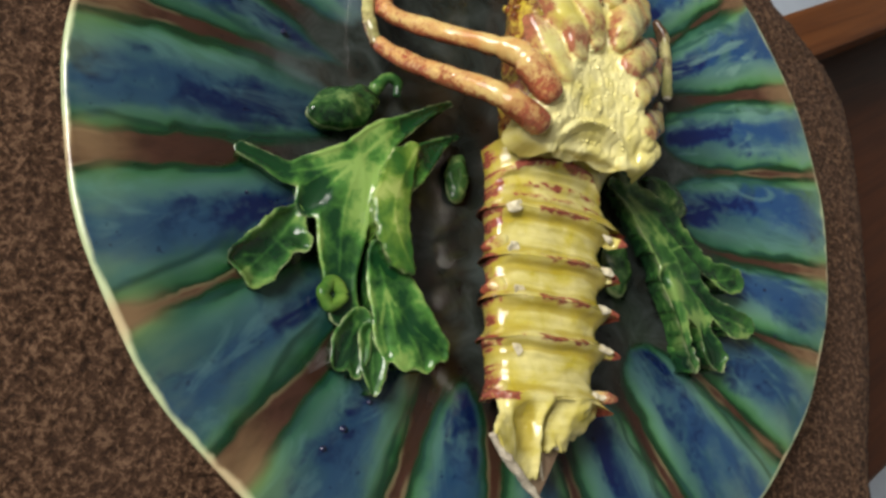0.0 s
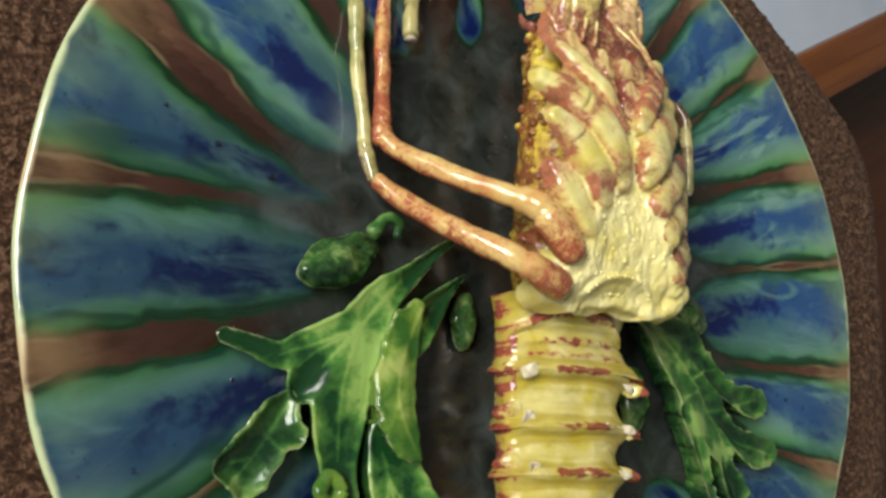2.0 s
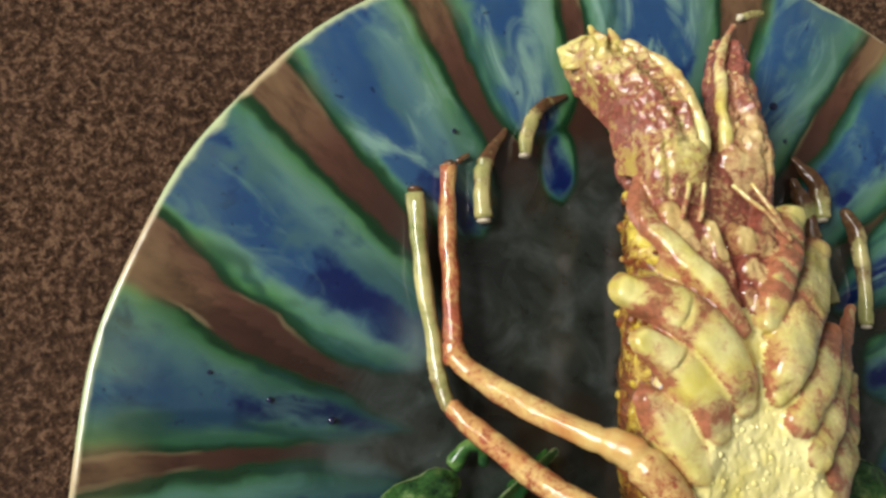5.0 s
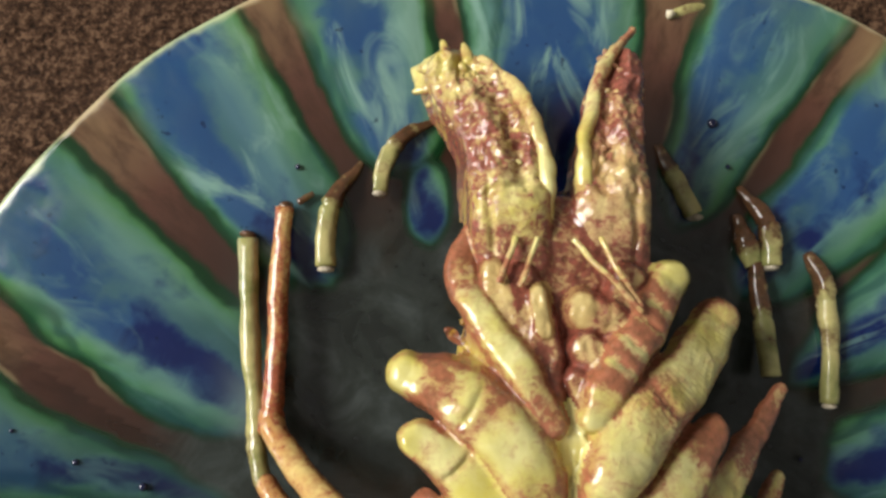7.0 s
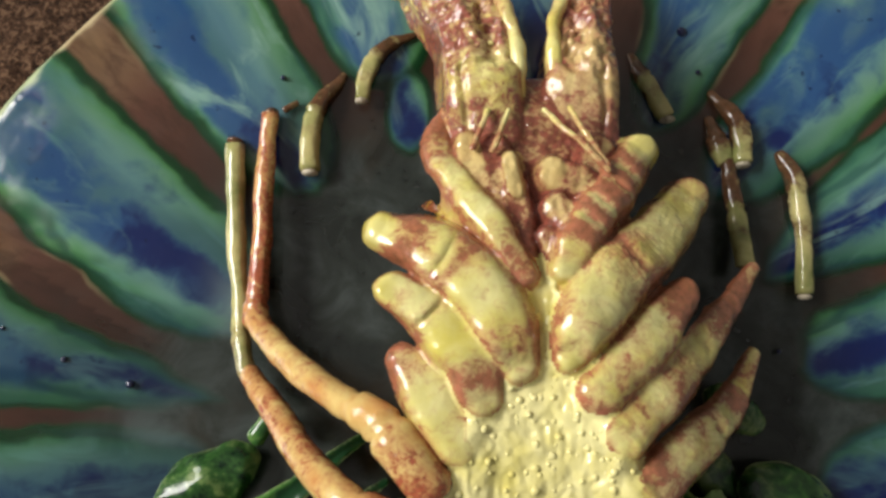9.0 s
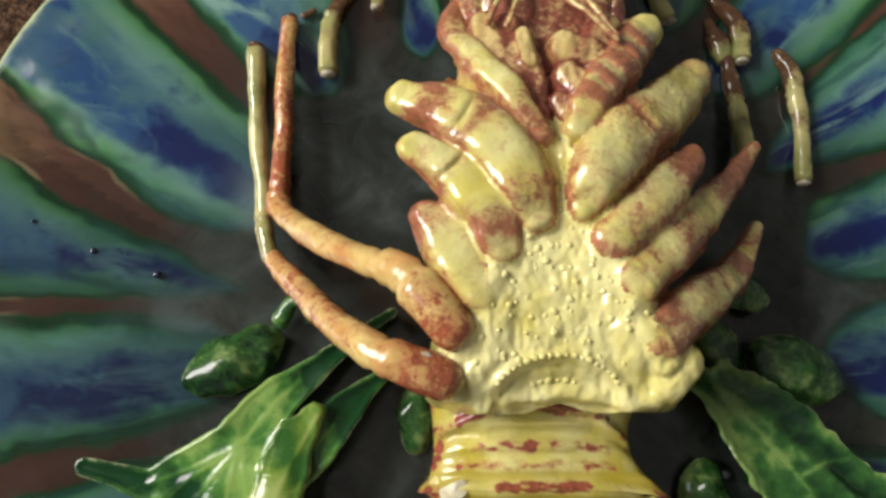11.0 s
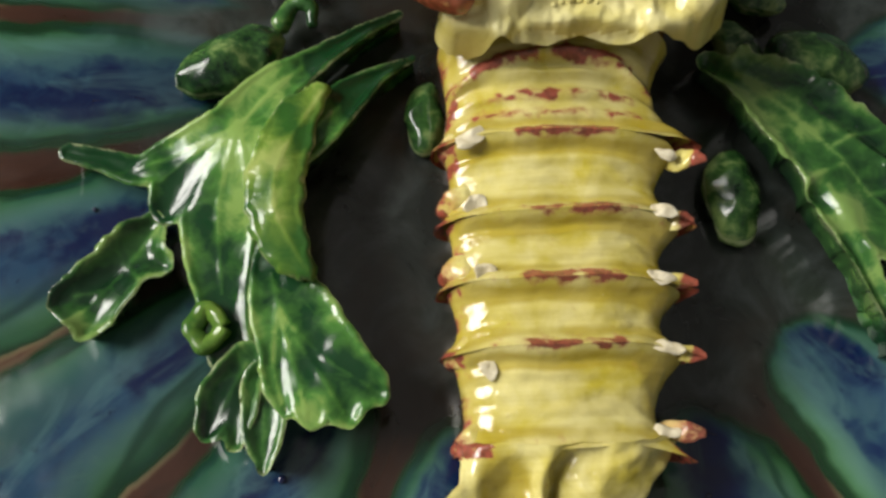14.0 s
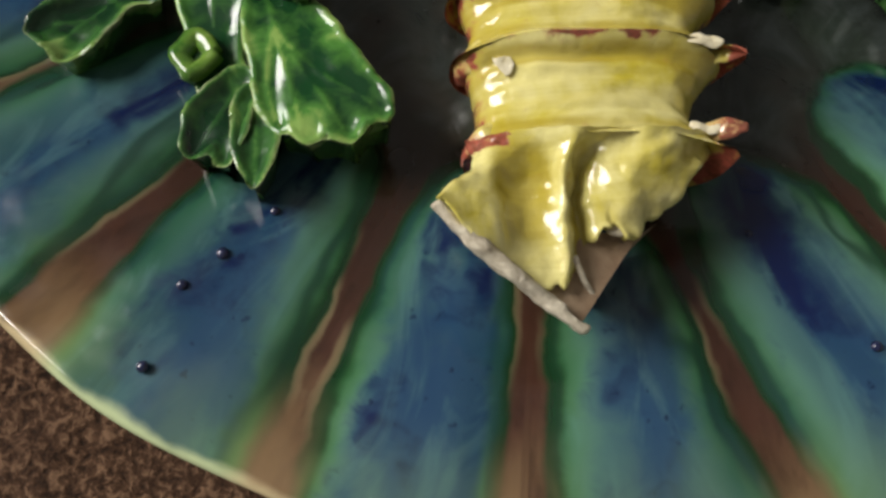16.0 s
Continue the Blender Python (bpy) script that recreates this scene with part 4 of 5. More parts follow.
    for f in (q for g in groups.values() for q in g):
        for a, b in zip(f, f[1:] + f[:1]):
            if ways.get((b, a)):
                del ways[(b, a)]
            else:
                ways[(a, b)] = True
    after, before = dict(ways.keys()), {b: a for a, b in ways.keys()}
    rim_v = np.array([q for q in after if q in before])
    nxt, prv = np.array([after[q] for q in rim_v]), np.array([before[q] for q in rim_v])
    for _ in range(8):
        V[rim_v] = 0.5 * V[rim_v] + 0.25 * (V[nxt] + V[prv])
    for k in sorted(groups):
        name, material, words, _, _, _, _, rd, rim = fields[k]
        for faces in islands(groups[k]):
            used = sorted({q for f in faces for q in f})
            index = {q: i for i, q in enumerate(used)}
            along = got[k][2][used]
            red = np.interp(along, np.linspace(0, 1, len(rd)), rd) + rim * np.clip(got[k][1][used] - 0.62, 0, 0.45)
            # each part deepens towards its edge: pooled glaze and crease shade as colour
            deep_share = np.clip((got[k][1][used] - 0.55) * 1.6, 0, 0.8) if name != "sternum" else np.zeros(len(used))
            fill(name, V[used] * MM, [tuple(index[q] for q in f) for f in faces], material, parent, words, True, {"red": red, "deep_share": deep_share})
    # pearls: pairs down the middle, an arc at the rear, strays between
    rng = random.Random(4)
    spots = [(sx + rng.uniform(-0.3, 0.3), sy) for sy in (19.5, 15.0, 10.6, 6.2, 1.8, -2.4) for sx in (-0.9, 2.9)]
    spots += [(sx + rng.uniform(-0.6, 0.6), sy + rng.uniform(-0.8, 0.8)) for sy in (12.5, 8.0, 4.0, 0.0) for sx in (7.6, 10.4)]
    spots += [(14.0 * 1.02 * math.cos(q), -18.0 + 11.2 * math.sin(q)) for q in np.linspace(0.55, 2.6, 19)]
    spots += [(9.5 * math.cos(q), -18.0 + 6.6 * math.sin(q)) for q in np.linspace(0.8, 2.3, 9)]
    while len(spots) < 190:
        sy = rng.uniform(-9, 32)
        row = np.array(SHIELD[::-1])
        lo, hi = np.interp(sy, row[:, 0], row[:, 1]), np.interp(sy, row[:, 0], row[:, 2])
        spots.append((rng.uniform(lo + 0.6, hi - 0.6), sy))
    for px, py in spots:
        k = int(np.argmin((P[:, 0] - px) ** 2 + (P[:, 1] - py) ** 2))
        if fields[owner[k]][0] != "sternum":
            continue
        r = rng.uniform(0.40, 0.80)
        lump("pearl", (px, py, H[k] - 0.12), (r, r * rng.uniform(0.9, 1.3), r * 0.8), M_STERNUM, parent, turn=rng.uniform(0, 180), wobble=0.15, detail=2, seed=px)


belly(lobster)
for pts in ([(8.2, 76, 33, 0.65), (11.8, 68, 35.6, 0.7), (15.5, 62, 36.2, 0.6)], [(2.6, 75.5, 33, 0.65), (8.5, 68.5, 36, 0.75), (15.8, 61, 36.6, 0.65)], [(-9, 76, 31.5, 0.65), (-12.5, 67, 33.2, 0.7)], [(-4.5, 76, 31.5, 0.65), (-8.5, 66, 34, 0.7)]):
    limb("antennule", pts, M_CLAW, lobster, wobble=0.5, around=10, red=(0.2, 0.6), seed=pts[0][0])

# heavy spined antenna bases
for name_seed, pts, rail, red in (
        (1, [(-8.8, 68, 28, 8.6), (-10, 83.5, 31, 8.6), (-10.6, 92.4, 29, 8.3), (-12.6, 102, 26, 8.6), (-17.4, 111.4, 21, 8.4), (-24, 118.6, 15.5, 6.6), (-30, 118.6, 11, 4.0)],
         [(-4.0, 72, 21, 1.8), (-2.8, 80, 27.6, 2.2), (-2.4, 90, 30.0, 2.1), (-4.4, 101, 28, 2.1), (-8.6, 111.5, 23.5, 2.0), (-16, 119.5, 17.5, 1.6)], (-0.5, -0.5, 0.1, 0.4, 0.3, 0.1, -0.3)),
        (2, [(12.4, 68, 26, 8.6), (12.2, 85.6, 28, 8.5), (13.0, 97.5, 25.5, 7.0), (14.2, 108.9, 21.5, 6.5), (16.6, 118, 17.5, 5.4), (18.8, 124.0, 14.5, 3.4)],
         [(7.2, 72, 20, 1.8), (6.2, 80, 26.0, 2.2), (6.0, 92, 27.6, 2.1), (7.5, 104, 24.5, 2.0), (11.5, 116.5, 20, 1.9), (20, 128.5, 14.5, 1.3)], (0.1, 0.1, 0.0, 0.2, 0.2, 0.4))):
    limb("antenna", [(x, y, z - 3.0, 0.95 * w) for x, y, z, w in pts], M_HORN if name_seed == 1 else M_HORNR, lobster, flat=0.62, around=56, along=130, wobble=1.0, gnarl=0.5, ripple=(8, 0.08), stripe=0.25, seed=name_seed * 11.0, red=red)
    limb("antenna_ridge", [(x, y, z, 0.85 * w) for x, y, z, w in rail], M_CLAW, lobster, wobble=0.7, gnarl=0.5, around=14, along=70, seed=name_seed * 5.0, red=(0.0, 0.1, 0.3, 0.6))
    c = spline(pts, 40)
    rng = random.Random(name_seed)
    for k in range(24):
        i = rng.randrange(12, 38)
        s = rng.choice((-1, -1, 1, 0.3, -0.4, 0.0))
        d = c[min(39, i + 1), :2] - c[i - 1, :2]
        d = d / np.linalg.norm(d)
        w = c[i, 3] * s * (0.96 if abs(s) == 1 else 0.9)
        size = rng.uniform(0.5, 1.0)
        lump("spine", (c[i, 0] + d[1] * w, c[i, 1] - d[0] * w, c[i, 2] - (1 - math.sqrt(max(0.0, 1 - min(1, abs(s)) ** 2))) * c[i, 3] * 0.55 - 0.3), (size, size * 1.3, size), M_HORN if name_seed == 1 else M_HORNR, lobster, turn=rng.uniform(0, 90), wobble=0.4, seed=k, red=rng.uniform(-0.1, 0.4), detail=2, gnarl=0.3)
for k, (bx, by, bz, tx, ty) in enumerate(((-25.5, 115.0, 12.5, -31.5, 114.2), (-24.0, 112.6, 11.5, -28.4, 111.2), (-22.6, 111.6, 11.0, -25.4, 109.0), (-28.0, 119.5, 12.0, -30.8, 120.5),
                                        (-23.6, 120.8, 15.0, -25.0, 125.6), (-18.6, 119.4, 17.0, -19.8, 124.4), (-19.6, 106.0, 14.0, -22.6, 103.8), (-18.6, 101.5, 14.5, -21.6, 100.0), (-18.2, 97.0, 15.0, -20.6, 95.4))):
    limb("antenna_spine", [(bx, by, bz, 1.6), (0.5 * (bx + tx), 0.5 * (by + ty), bz - 1.0, 1.3), (tx, ty, bz - 2.5, 0.7)], M_HORN, lobster, wobble=0.4, around=10, seed=k, red=(0.0, 0.2, 0.0))
limb("eye_spine", [(-15, 80, 14, 2.6), (-16, 84, 8, 1.5), (-16.5, 87.5, 5.5, 0.6)], M_HORN, lobster, wobble=0.5, around=9, red=(0.8, 0.6))
for k in range(46):
    rng = random.Random(100 + k)
    y = rng.uniform(4, 82)
    hw, zm, hh = (float(np.interp(y, [q[0] for q in HULL], [q[c] for q in HULL])) for c in (2, 3, 4))
    a = radians(rng.uniform(-25, 50))
    side = -1 if k % 5 else 1
    s = rng.uniform(0.8, 1.7)
    lump("carapace_spine", (side * hw * math.cos(a) ** 0.85, y, zm + hh * math.copysign(abs(math.sin(a)) ** 0.85, a)), (s, s, s), M_SHELL, lobster, wobble=0.6, seed=k, red=rng.uniform(0.0, 0.8), detail=2)

# the two long legs on one side, their shanks lying on the dish
long_leg = limb("long_leg", [(-20.5, -2, 40, 5.0), (-26.6, 5, 40, 5.2), (-31.8, 10.6, 37, 4.3), (-39.4, 14.3, 31, 3.6), (-51.2, 21.9, 18.5, 3.3), (-61.7, 30.6, 6.5, 3.0), (-64.6, 35, 3.5, 2.9)], M_LEG, lobster, flat=0.95, around=18, wobble=0.5, seed=41, red=(0.4, 0.1, -0.3, 0.0, 0.1, 0.3), crease=(0.27, 0.45))
limb("shank", [(-64.9, 33, 3.4, 2.8), (-64.7, 41, 2.6, 3.0), (-64.6, 53, 1.2, 2.6), (-64.8, 72, 0.4, 2.4), (-64, 87.5, 0.2, 2.6)], M_LEG, lobster, flat=1.0, wobble=0.6, seed=43, red=(0.3, 0.6, 0.5, 0.3, 0.2), crease=(0.18,), blunt=(True, False))
lump("broken_end", (-63.8, 88.0, -2.4), (2.4, 1.4, 2.2), M_STICK, lobster, wobble=0.8, seed=5, red=0.9, detail=2)
limb("leg_stump", [(-60.5, 89.5, -3.0, 0.9), (-57.6, 91.5, -3.6, 0.8)], M_STICK, lobster, wobble=0.4, around=8, red=(0.8, 0.8))
limb("long_leg", [(-22.5, -11.5, 36, 4.6), (-29.7, -8.8, 37, 4.6), (-37.7, -5.2, 35, 3.9), (-47.4, 2.1, 24.5, 3.4), (-57.7, 12.4, 10.5, 3.3), (-65.4, 20.6, 2.5, 2.8)], M_LEG, lobster, flat=0.95, around=18, wobble=0.5, seed=47, red=(0.5, 0.3, 0.0, 0.2, 0.2, 0.2), crease=(0.36,))
limb("shank", [(-66.6, 20.8, 1.6, 2.3), (-69.0, 30.7, 0.0, 2.3), (-69.3, 37, -0.6, 2.2), (-71.6, 55, -1.6, 2.3), (-73.4, 80, -1.6, 2.7)], M_STICK, lobster, wobble=0.5, seed=53, red=(0.2, 0.2, -0.5, -0.6, -0.3), crease=(0.25,), blunt=(True, False))
lump("broken_end", (-73.5, 80.8, -4.2), (2.4, 1.0, 2.2), M_STICK, lobster, wobble=0.6, seed=8, red=0.9, detail=2)
lump("chip", (-27.2, -7.6, 35.4), (2.2, 1.6, 0.9), M_BISCUIT, lobster, wobble=0.5, turn=30)
lump("chip", (-20.4, 24.2, 33.0), (2.0, 2.0, 1.2), M_BISCUIT, lobster, wobble=0.7, turn=20)
# broken ends of other legs, left standing on the dish
for pts, sd in (
        ([(-45.6, 99.6, -5.0, 0.9), (-51.7, 91.2, -2.0, 2.2), (-53.8, 83.3, -1.6, 2.5), (-53.6, 73, -1.6, 2.6)], 61),
        ([(-26.3, 111.3, -4.6, 0.8), (-35.5, 105.9, -1.6, 2.0), (-39.5, 98.8, -1.6, 2.1), (-40.4, 92.4, -1.6, 2.0)], 62),
        ([(30.4, 105.3, -5.0, 0.8), (34.1, 97.4, -2.4, 2.2), (38.7, 87.4, -2.0, 2.4)], 63),
        ([(51.2, 94.5, -5.0, 1.2), (55.9, 87.7, -1.6, 2.3), (57.4, 81.2, -0.6, 2.6), (57.5, 74.6, -0.6, 2.4)], 64),
        ([(50.5, 87, -5.0, 1.2), (51.8, 80, -2.0, 2.6), (53.6, 75, -2.0, 2.3)], 65),
        ([(53.9, 75, -2.4, 2.1), (54.8, 60.5, -0.6, 2.3), (55.0, 47.5, 2.4, 2.2)], 66),
        ([(68, 77.6, -3.6, 1.5), (70.9, 71.3, -2.4, 2.6), (71.8, 56.6, -2.4, 2.2), (71.2, 41, -2.4, 2.0)], 67)):
    limb("leg_stump", pts, M_STICK, lobster, wobble=0.5, gnarl=0.25, around=20, square=0.7, seed=sd, flush=0.5, red=(0.9, 0.7, 0.9, -0.2, 0.3, -0.5, -0.3) if sd not in (64, 65) else (1.1, 1.0, 0.8, 0.3, -0.2), blunt=(True, False), crease=(0.45,))
for cx, cy, cz, r in ((-53.6, 72.4, -4.0, 2.3), (-40.5, 91.8, -3.6, 1.8), (39, 86.8, -4.4, 2.1), (57.5, 74.0, -3.2, 2.1), (71.1, 40.4, -4.6, 1.8)):
    lump("broken_end", (cx, cy, cz), (r, 0.9, r), M_BISCUIT, lobster, wobble=0.3, seed=cx, detail=2)

# ---------------------------------------------------------------- its tail, ring by ring
RIDGES = [-9.5, -33.2, -49.8, -63.5, -76.4, -95.0]


def tail_mid(y):
    return float(np.interp(y, [-96, -76, -50, -20], [-5.6, -4.4, -3.2, -2.6]))


def tail_half(y):
    return float(np.interp(y, [-97, -88, -76, -50, -32, -16], [22.0, 21.0, 22.5, 23.8, 24.5, 25.0]))


def tail_ring(y0, y1, seed, thorn, folds=(), last=False):
    """One ring of the tail from crest to crest: a low ridge at each end, a waist, soft ribs across it, undercut sides. folds: extra crests (share of the length, height, red, arch). thorn: how far its rear corner is drawn out, mm."""
    along, around = 80, 80
    long = abs(y1 - y0)
    v, red, deep_share = [], [], []
    for i in range(along):
        t = i / (along - 1)
        y = y0 + (y1 - y0) * t
        xm, hw = tail_mid(y), tail_half(y)
        back, ahead = (1 - t) * long, t * long
        waist = math.sin(math.pi * t) ** 0.8
        for j in range(around + 1):
            a = math.radians(-62 + 304 * j / around)
            ca, sa = math.cos(a), math.sin(a)
            u = math.copysign(abs(ca) ** 0.9, ca)
            mid = 1 - u * u
            ragged = noise.noise(Vector((u * 5.0, y * 0.25, 3.0)))
            crest = (0.25 if last else 1.0) * math.exp(-((back - 0.2 * ragged) / 1.7) ** 2) + 1.0 * math.exp(-(ahead / 1.7) ** 2)
            groove = -0.7 * math.exp(-((ahead - 2.8) / 1.3) ** 2) - 0.5 * math.exp(-((back - 2.8) / 1.3) ** 2)
            ribs = min(1.0, ahead / 3, back / 3) * (0.17 + 0.10 * ragged) * math.sin(ahead * 1.75 + seed + 1.2 * ragged)
            stroke = (0.5 if last else 1.3) * math.exp(-((back - 0.5) / 1.25) ** 2) * (1.0 if -0.45 < u < 0.42 else 0.25) * (0.75 + 0.9 * ragged)
            if sa < 0.45 and u > 0:
                stroke += 0.42 + 1.5 * ragged
            if u < -0.93:
                stroke += 1.2 * math.exp(-(back / 2.2) ** 2)
            for at, high, paint, arch in folds:
                off = ahead - at * long - arch * u * u
                crest += high * math.exp(-(off / 1.1) ** 2)
                groove -= 0.6 * high * math.exp(-((off - 2.2) / 1.2) ** 2)
                stroke += paint * math.exp(-((off + 0.3) / 1.3) ** 2) * (0.8 + 1.1 * ragged) * (1.0 if abs(u) < 0.75 else 0.3)
            if not folds:
                stroke += 1.2 * math.exp(-(ahead / 1.2) ** 2) * (1.0 if -0.45 < u < 0.42 else 0.2) * (0.75 + 0.9 * ragged)
            nip = (1.6 if u > 0 else 4.2) * abs(u) * waist
            flare = math.exp(-(back / (0.27 * long)) ** 1.5) * u ** 6 * (1.0 if sa >= 0 else math.exp(6 * sa)) if u < 0 else 0.0
            nip -= thorn * flare
            if u > 0 and not last:
                nip -= (2.3 + 1.2 * ragged) * math.exp(-(back / 2.8) ** 2) * u ** 4
            if sa >= 0:
                rise = 9.8 - 2.4 * waist + crest + groove + ribs + (5.0 * (1 - t) ** 2 if folds else 0.0)
                x, z = xm - (hw * u - math.copysign(1.0, u) * nip), 8.0 + rise * sa ** 0.8 + 5.0 * flare
            else:
                x, z = xm - (hw * u - math.copysign(1.0, u) * nip), 8.0 + 17.0 * sa + 5.0 * flare
                stroke += 0.45 * ragged + 0.25
            v.append((x * MM, (y - 0.8 * mid - (3.8 if u < 0 else 1.8) * u ** 4) * MM, z * MM))
            flake = noise.noise(Vector((u * 17.0, y * 0.9, 8.0)))
            red.append(max(0.0, stroke * (0.88 + 1.25 * flake)))
            # olive beside the crests and down the sides: pooling and shading put into colour
            deep_share.append(1.15 * math.exp(-((ahead - 2.8) / 1.7) ** 2) + 0.75 * math.exp(-((back - 2.8) / 1.5) ** 2) + max(0.0, abs(u) - 0.50) * 1.8)
    n = around + 1
    f = [(i * n + j, i * n + j + 1, (i + 1) * n + j + 1, (i + 1) * n + j) for i in range(along - 1) for j in range(around)]
    v = rumple(np.array(v), 110, 0.6 * MM, 2.0)
    v = rumple(v, 380, 0.18 * MM, 7.0)
    return fill("tail_ring", v, f, M_TAIL, lobster, "", True, {"red": red, "deep_share": deep_share}), v / MM


FOLDS = ((0.26, 1.5, 1.9, 6.0), (0.40, 0.9, 0.0, 2.0), (0.62, 0.8, 0.9, 1.0), (0.80, 0.6, 0.6, 0.5))
THORNS = (4.6, 2.2, 2.2, 3.0, 1.0)
TAIL_SKIN = np.vstack([tail_ring(RIDGES[k], RIDGES[k + 1], 3.0 + 2.3 * k, THORNS[k], FOLDS if k == 0 else (), k == 4)[1] for k in range(len(RIDGES) - 1)])


def tail_top(x, y):
    """Height of the tail's upper skin at x, y, mm."""
    near = np.hypot(TAIL_SKIN[:, 0] - x, TAIL_SKIN[:, 1] - y) < 1.0
    return float(TAIL_SKIN[near, 2].max()) if near.any() else 12.0


# side flaps drawn out to red spines; the glaze is chipped off along their roots
for k, (rx, ry, tx, ty, lx, ly) in enumerate(((15.6, -35.8, 26.6, -39.6, 20.6, -40.6), (13.7, -49.2, 22.9, -52.8, 19.2, -54.2), (11.7, -62.8, 21.6, -65.4, 16.9, -67.6), (11.0, -77.0, 21.9, -79.6, 16.9, -80.6), (9.4, -91.5, 19.6, -94.2, 16.3, -97))):
    big = 1.3 if k == 0 else 1.1 if k == 4 else 1.0
    limb("side_flap", [(tx - 6.5, ty + 1.8, 10.5, 1.8), (tx - 4.2, ty + 1.0, 13.6, 1.9 * big), (tx - 2.2, ty + 0.4, 14.8, 1.6), (tx - 0.7, ty, 15.0, 0.8)], M_TAIL if k < 4 else M_MOUTH, lobster, flat=0.5, around=24, along=50,
         wobble=0.6, gnarl=0.35, seed=80 + 3 * k, flush=0.3, red=(0, 0.0, 0.1, 0.3, 1.0, 1.3, 1.3) if k < 4 else (-0.6, 0.0, 0.4, 0.6, 0.8))
    cx, cy = 0.55 * rx + 0.45 * lx, 0.5 * (ry + ly) + 0.8
    lump("chip", (cx, cy, tail_top(cx, cy) - 0.05), (2.9, 1.3, 0.35), M_CHIP, lobster, turn=-32 + 6 * k, wobble=0.9, gnarl=0.9, seed=k)
for k, (sx, sy) in enumerate(((-28.4, -34.5), (-28.4, -46.2), (-28.3, -61.2), (-28.2, -77.8), (-27.4, -94.5))):
    limb("side_flap", [(sx + 9, sy + 2.2, 10.0, 2.6), (sx + 5.8, sy + 1.2, 13.0, 3.0), (sx + 2.6, sy, 11.8, 2.6), (sx + 2.0, sy - 1.0, 7.5, 1.8)], M_TAIL, lobster, flat=0.7, around=24, along=50, wobble=0.8, gnarl=0.3, seed=90 + k * 2.7, flush=0.2, red=(0, 0, 0.3, 0.7, 1.0))
for cx, cy, cz, rx, ry in ((-21.6, -34.4, 15.4, 3.2, 2.2), (-20.6, -47.8, 15.6, 2.6, 2.1), (-19.6, -62.2, 15.8, 2.6, 2.3), (-20.2, -81.2, 14.9, 2.2, 2.6)):
    lump("chip", (cx, cy, tail_top(cx, cy) + 0.1), (0.85 * rx, 0.9 * ry, 0.4), M_CHIP, lobster, turn=38, wobble=1.0, gnarl=1.0, seed=cy)


def tail_stub():
    """The broken root of the tail fan: a hollow yellow shell, snapped off along a slanting edge."""
    along, across = 40, 64
    first = spline([(-27.0, -94.0, 8), (-24.6, -94.2, 13.2), (-16, -94.7, 17.3), (-5.6, -94.9, 18.2), (5, -94.7, 17.3), (13.8, -94.2, 13.2), (16.0, -94.0, 8)], across)
    waist = spline([(-26, -99, 14), (-21, -100, 18.5), (-12, -101, 16.5), (-7, -101, 14.5), (2, -101, 16), (12.5, -99.5, 12)], across)
    last = spline([(-31.8, -108, 19.5), (-25.5, -113.8, 18), (-20, -118.4, 16), (-14, -120.5, 13.8), (-9.9, -116.4, 13.0), (-5.4, -109.6, 12), (-1.5, -111.5, 11), (3.5, -108.5, 10.5), (9.5, -103, 11)], across)
    v, f, deep_share = [], [], []
    for i in range(along):
        t = i / (along - 1)
        for j in range(across):
            u = j / (across - 1)
            p = first[j] * (1 - t) * (1 - 2 * t) + waist[j] * 4 * t * (1 - t) * 1.0 + last[j] * t * (2 * t - 1)
            dent = -5.2 * math.exp(-(((u - 0.27) / 0.13) ** 2 + ((t - 0.62) / 0.30) ** 2)) - 3.4 * math.exp(-(((u - 0.53) / 0.055) ** 2)) * min(1.0, t * 1.6)
            dent += 2.0 * math.exp(-(((u - 0.43) / 0.05) ** 2 + ((t - 0.45) / 0.35) ** 2)) + 1.0 * math.exp(-(((u - 0.68) / 0.10) ** 2)) * t + 1.6 * math.exp(-((u / 0.06) ** 2)) * t
            # dents coloured olive, their shading painted in
            deep_share.append(max(0.0, -0.28 * dent))
            jag = (0.9 * math.sin(u * 38) + 0.6 * math.sin(u * 83)) * t ** 6
            v.append((p[0] * MM, (p[1] + jag) * MM, (p[2] + dent) * MM))
    f = [(i * across + j, (i + 1) * across + j, (i + 1) * across + j + 1, i * across + j + 1) for i in range(along - 1) for j in range(across - 1)]
    v = rumple(np.array(v), 130, 1.0 * MM, 6.0)
    v = rumple(v, 420, 0.5 * MM, 8.0)
    n = len(v)
    loop = [i * across for i in range(along)] + [(along - 1) * across + j for j in range(1, across)] + [i * across + across - 1 for i in range(along - 2, -1, -1)]
    low = np.array([(v[q][0] * 0.97, v[q][1] + 0.0006, v[q][2] - 0.0032) for q in loop])
    v = np.vstack([v, low])
    for a in range(len(loop) - 1):
        f.append((loop[a], n + a, n + a + 1, loop[a + 1]))
    red = [0.9 if (x < -0.020 and y > -0.097) else 0.0 for x, y, _ in v]
    fill("tail_fan_root", v, f, M_TAIL, lobster, "yellow glazed root of the broken tail fan", True, {"red": red, "deep_share": deep_share + [0.0] * len(loop)})


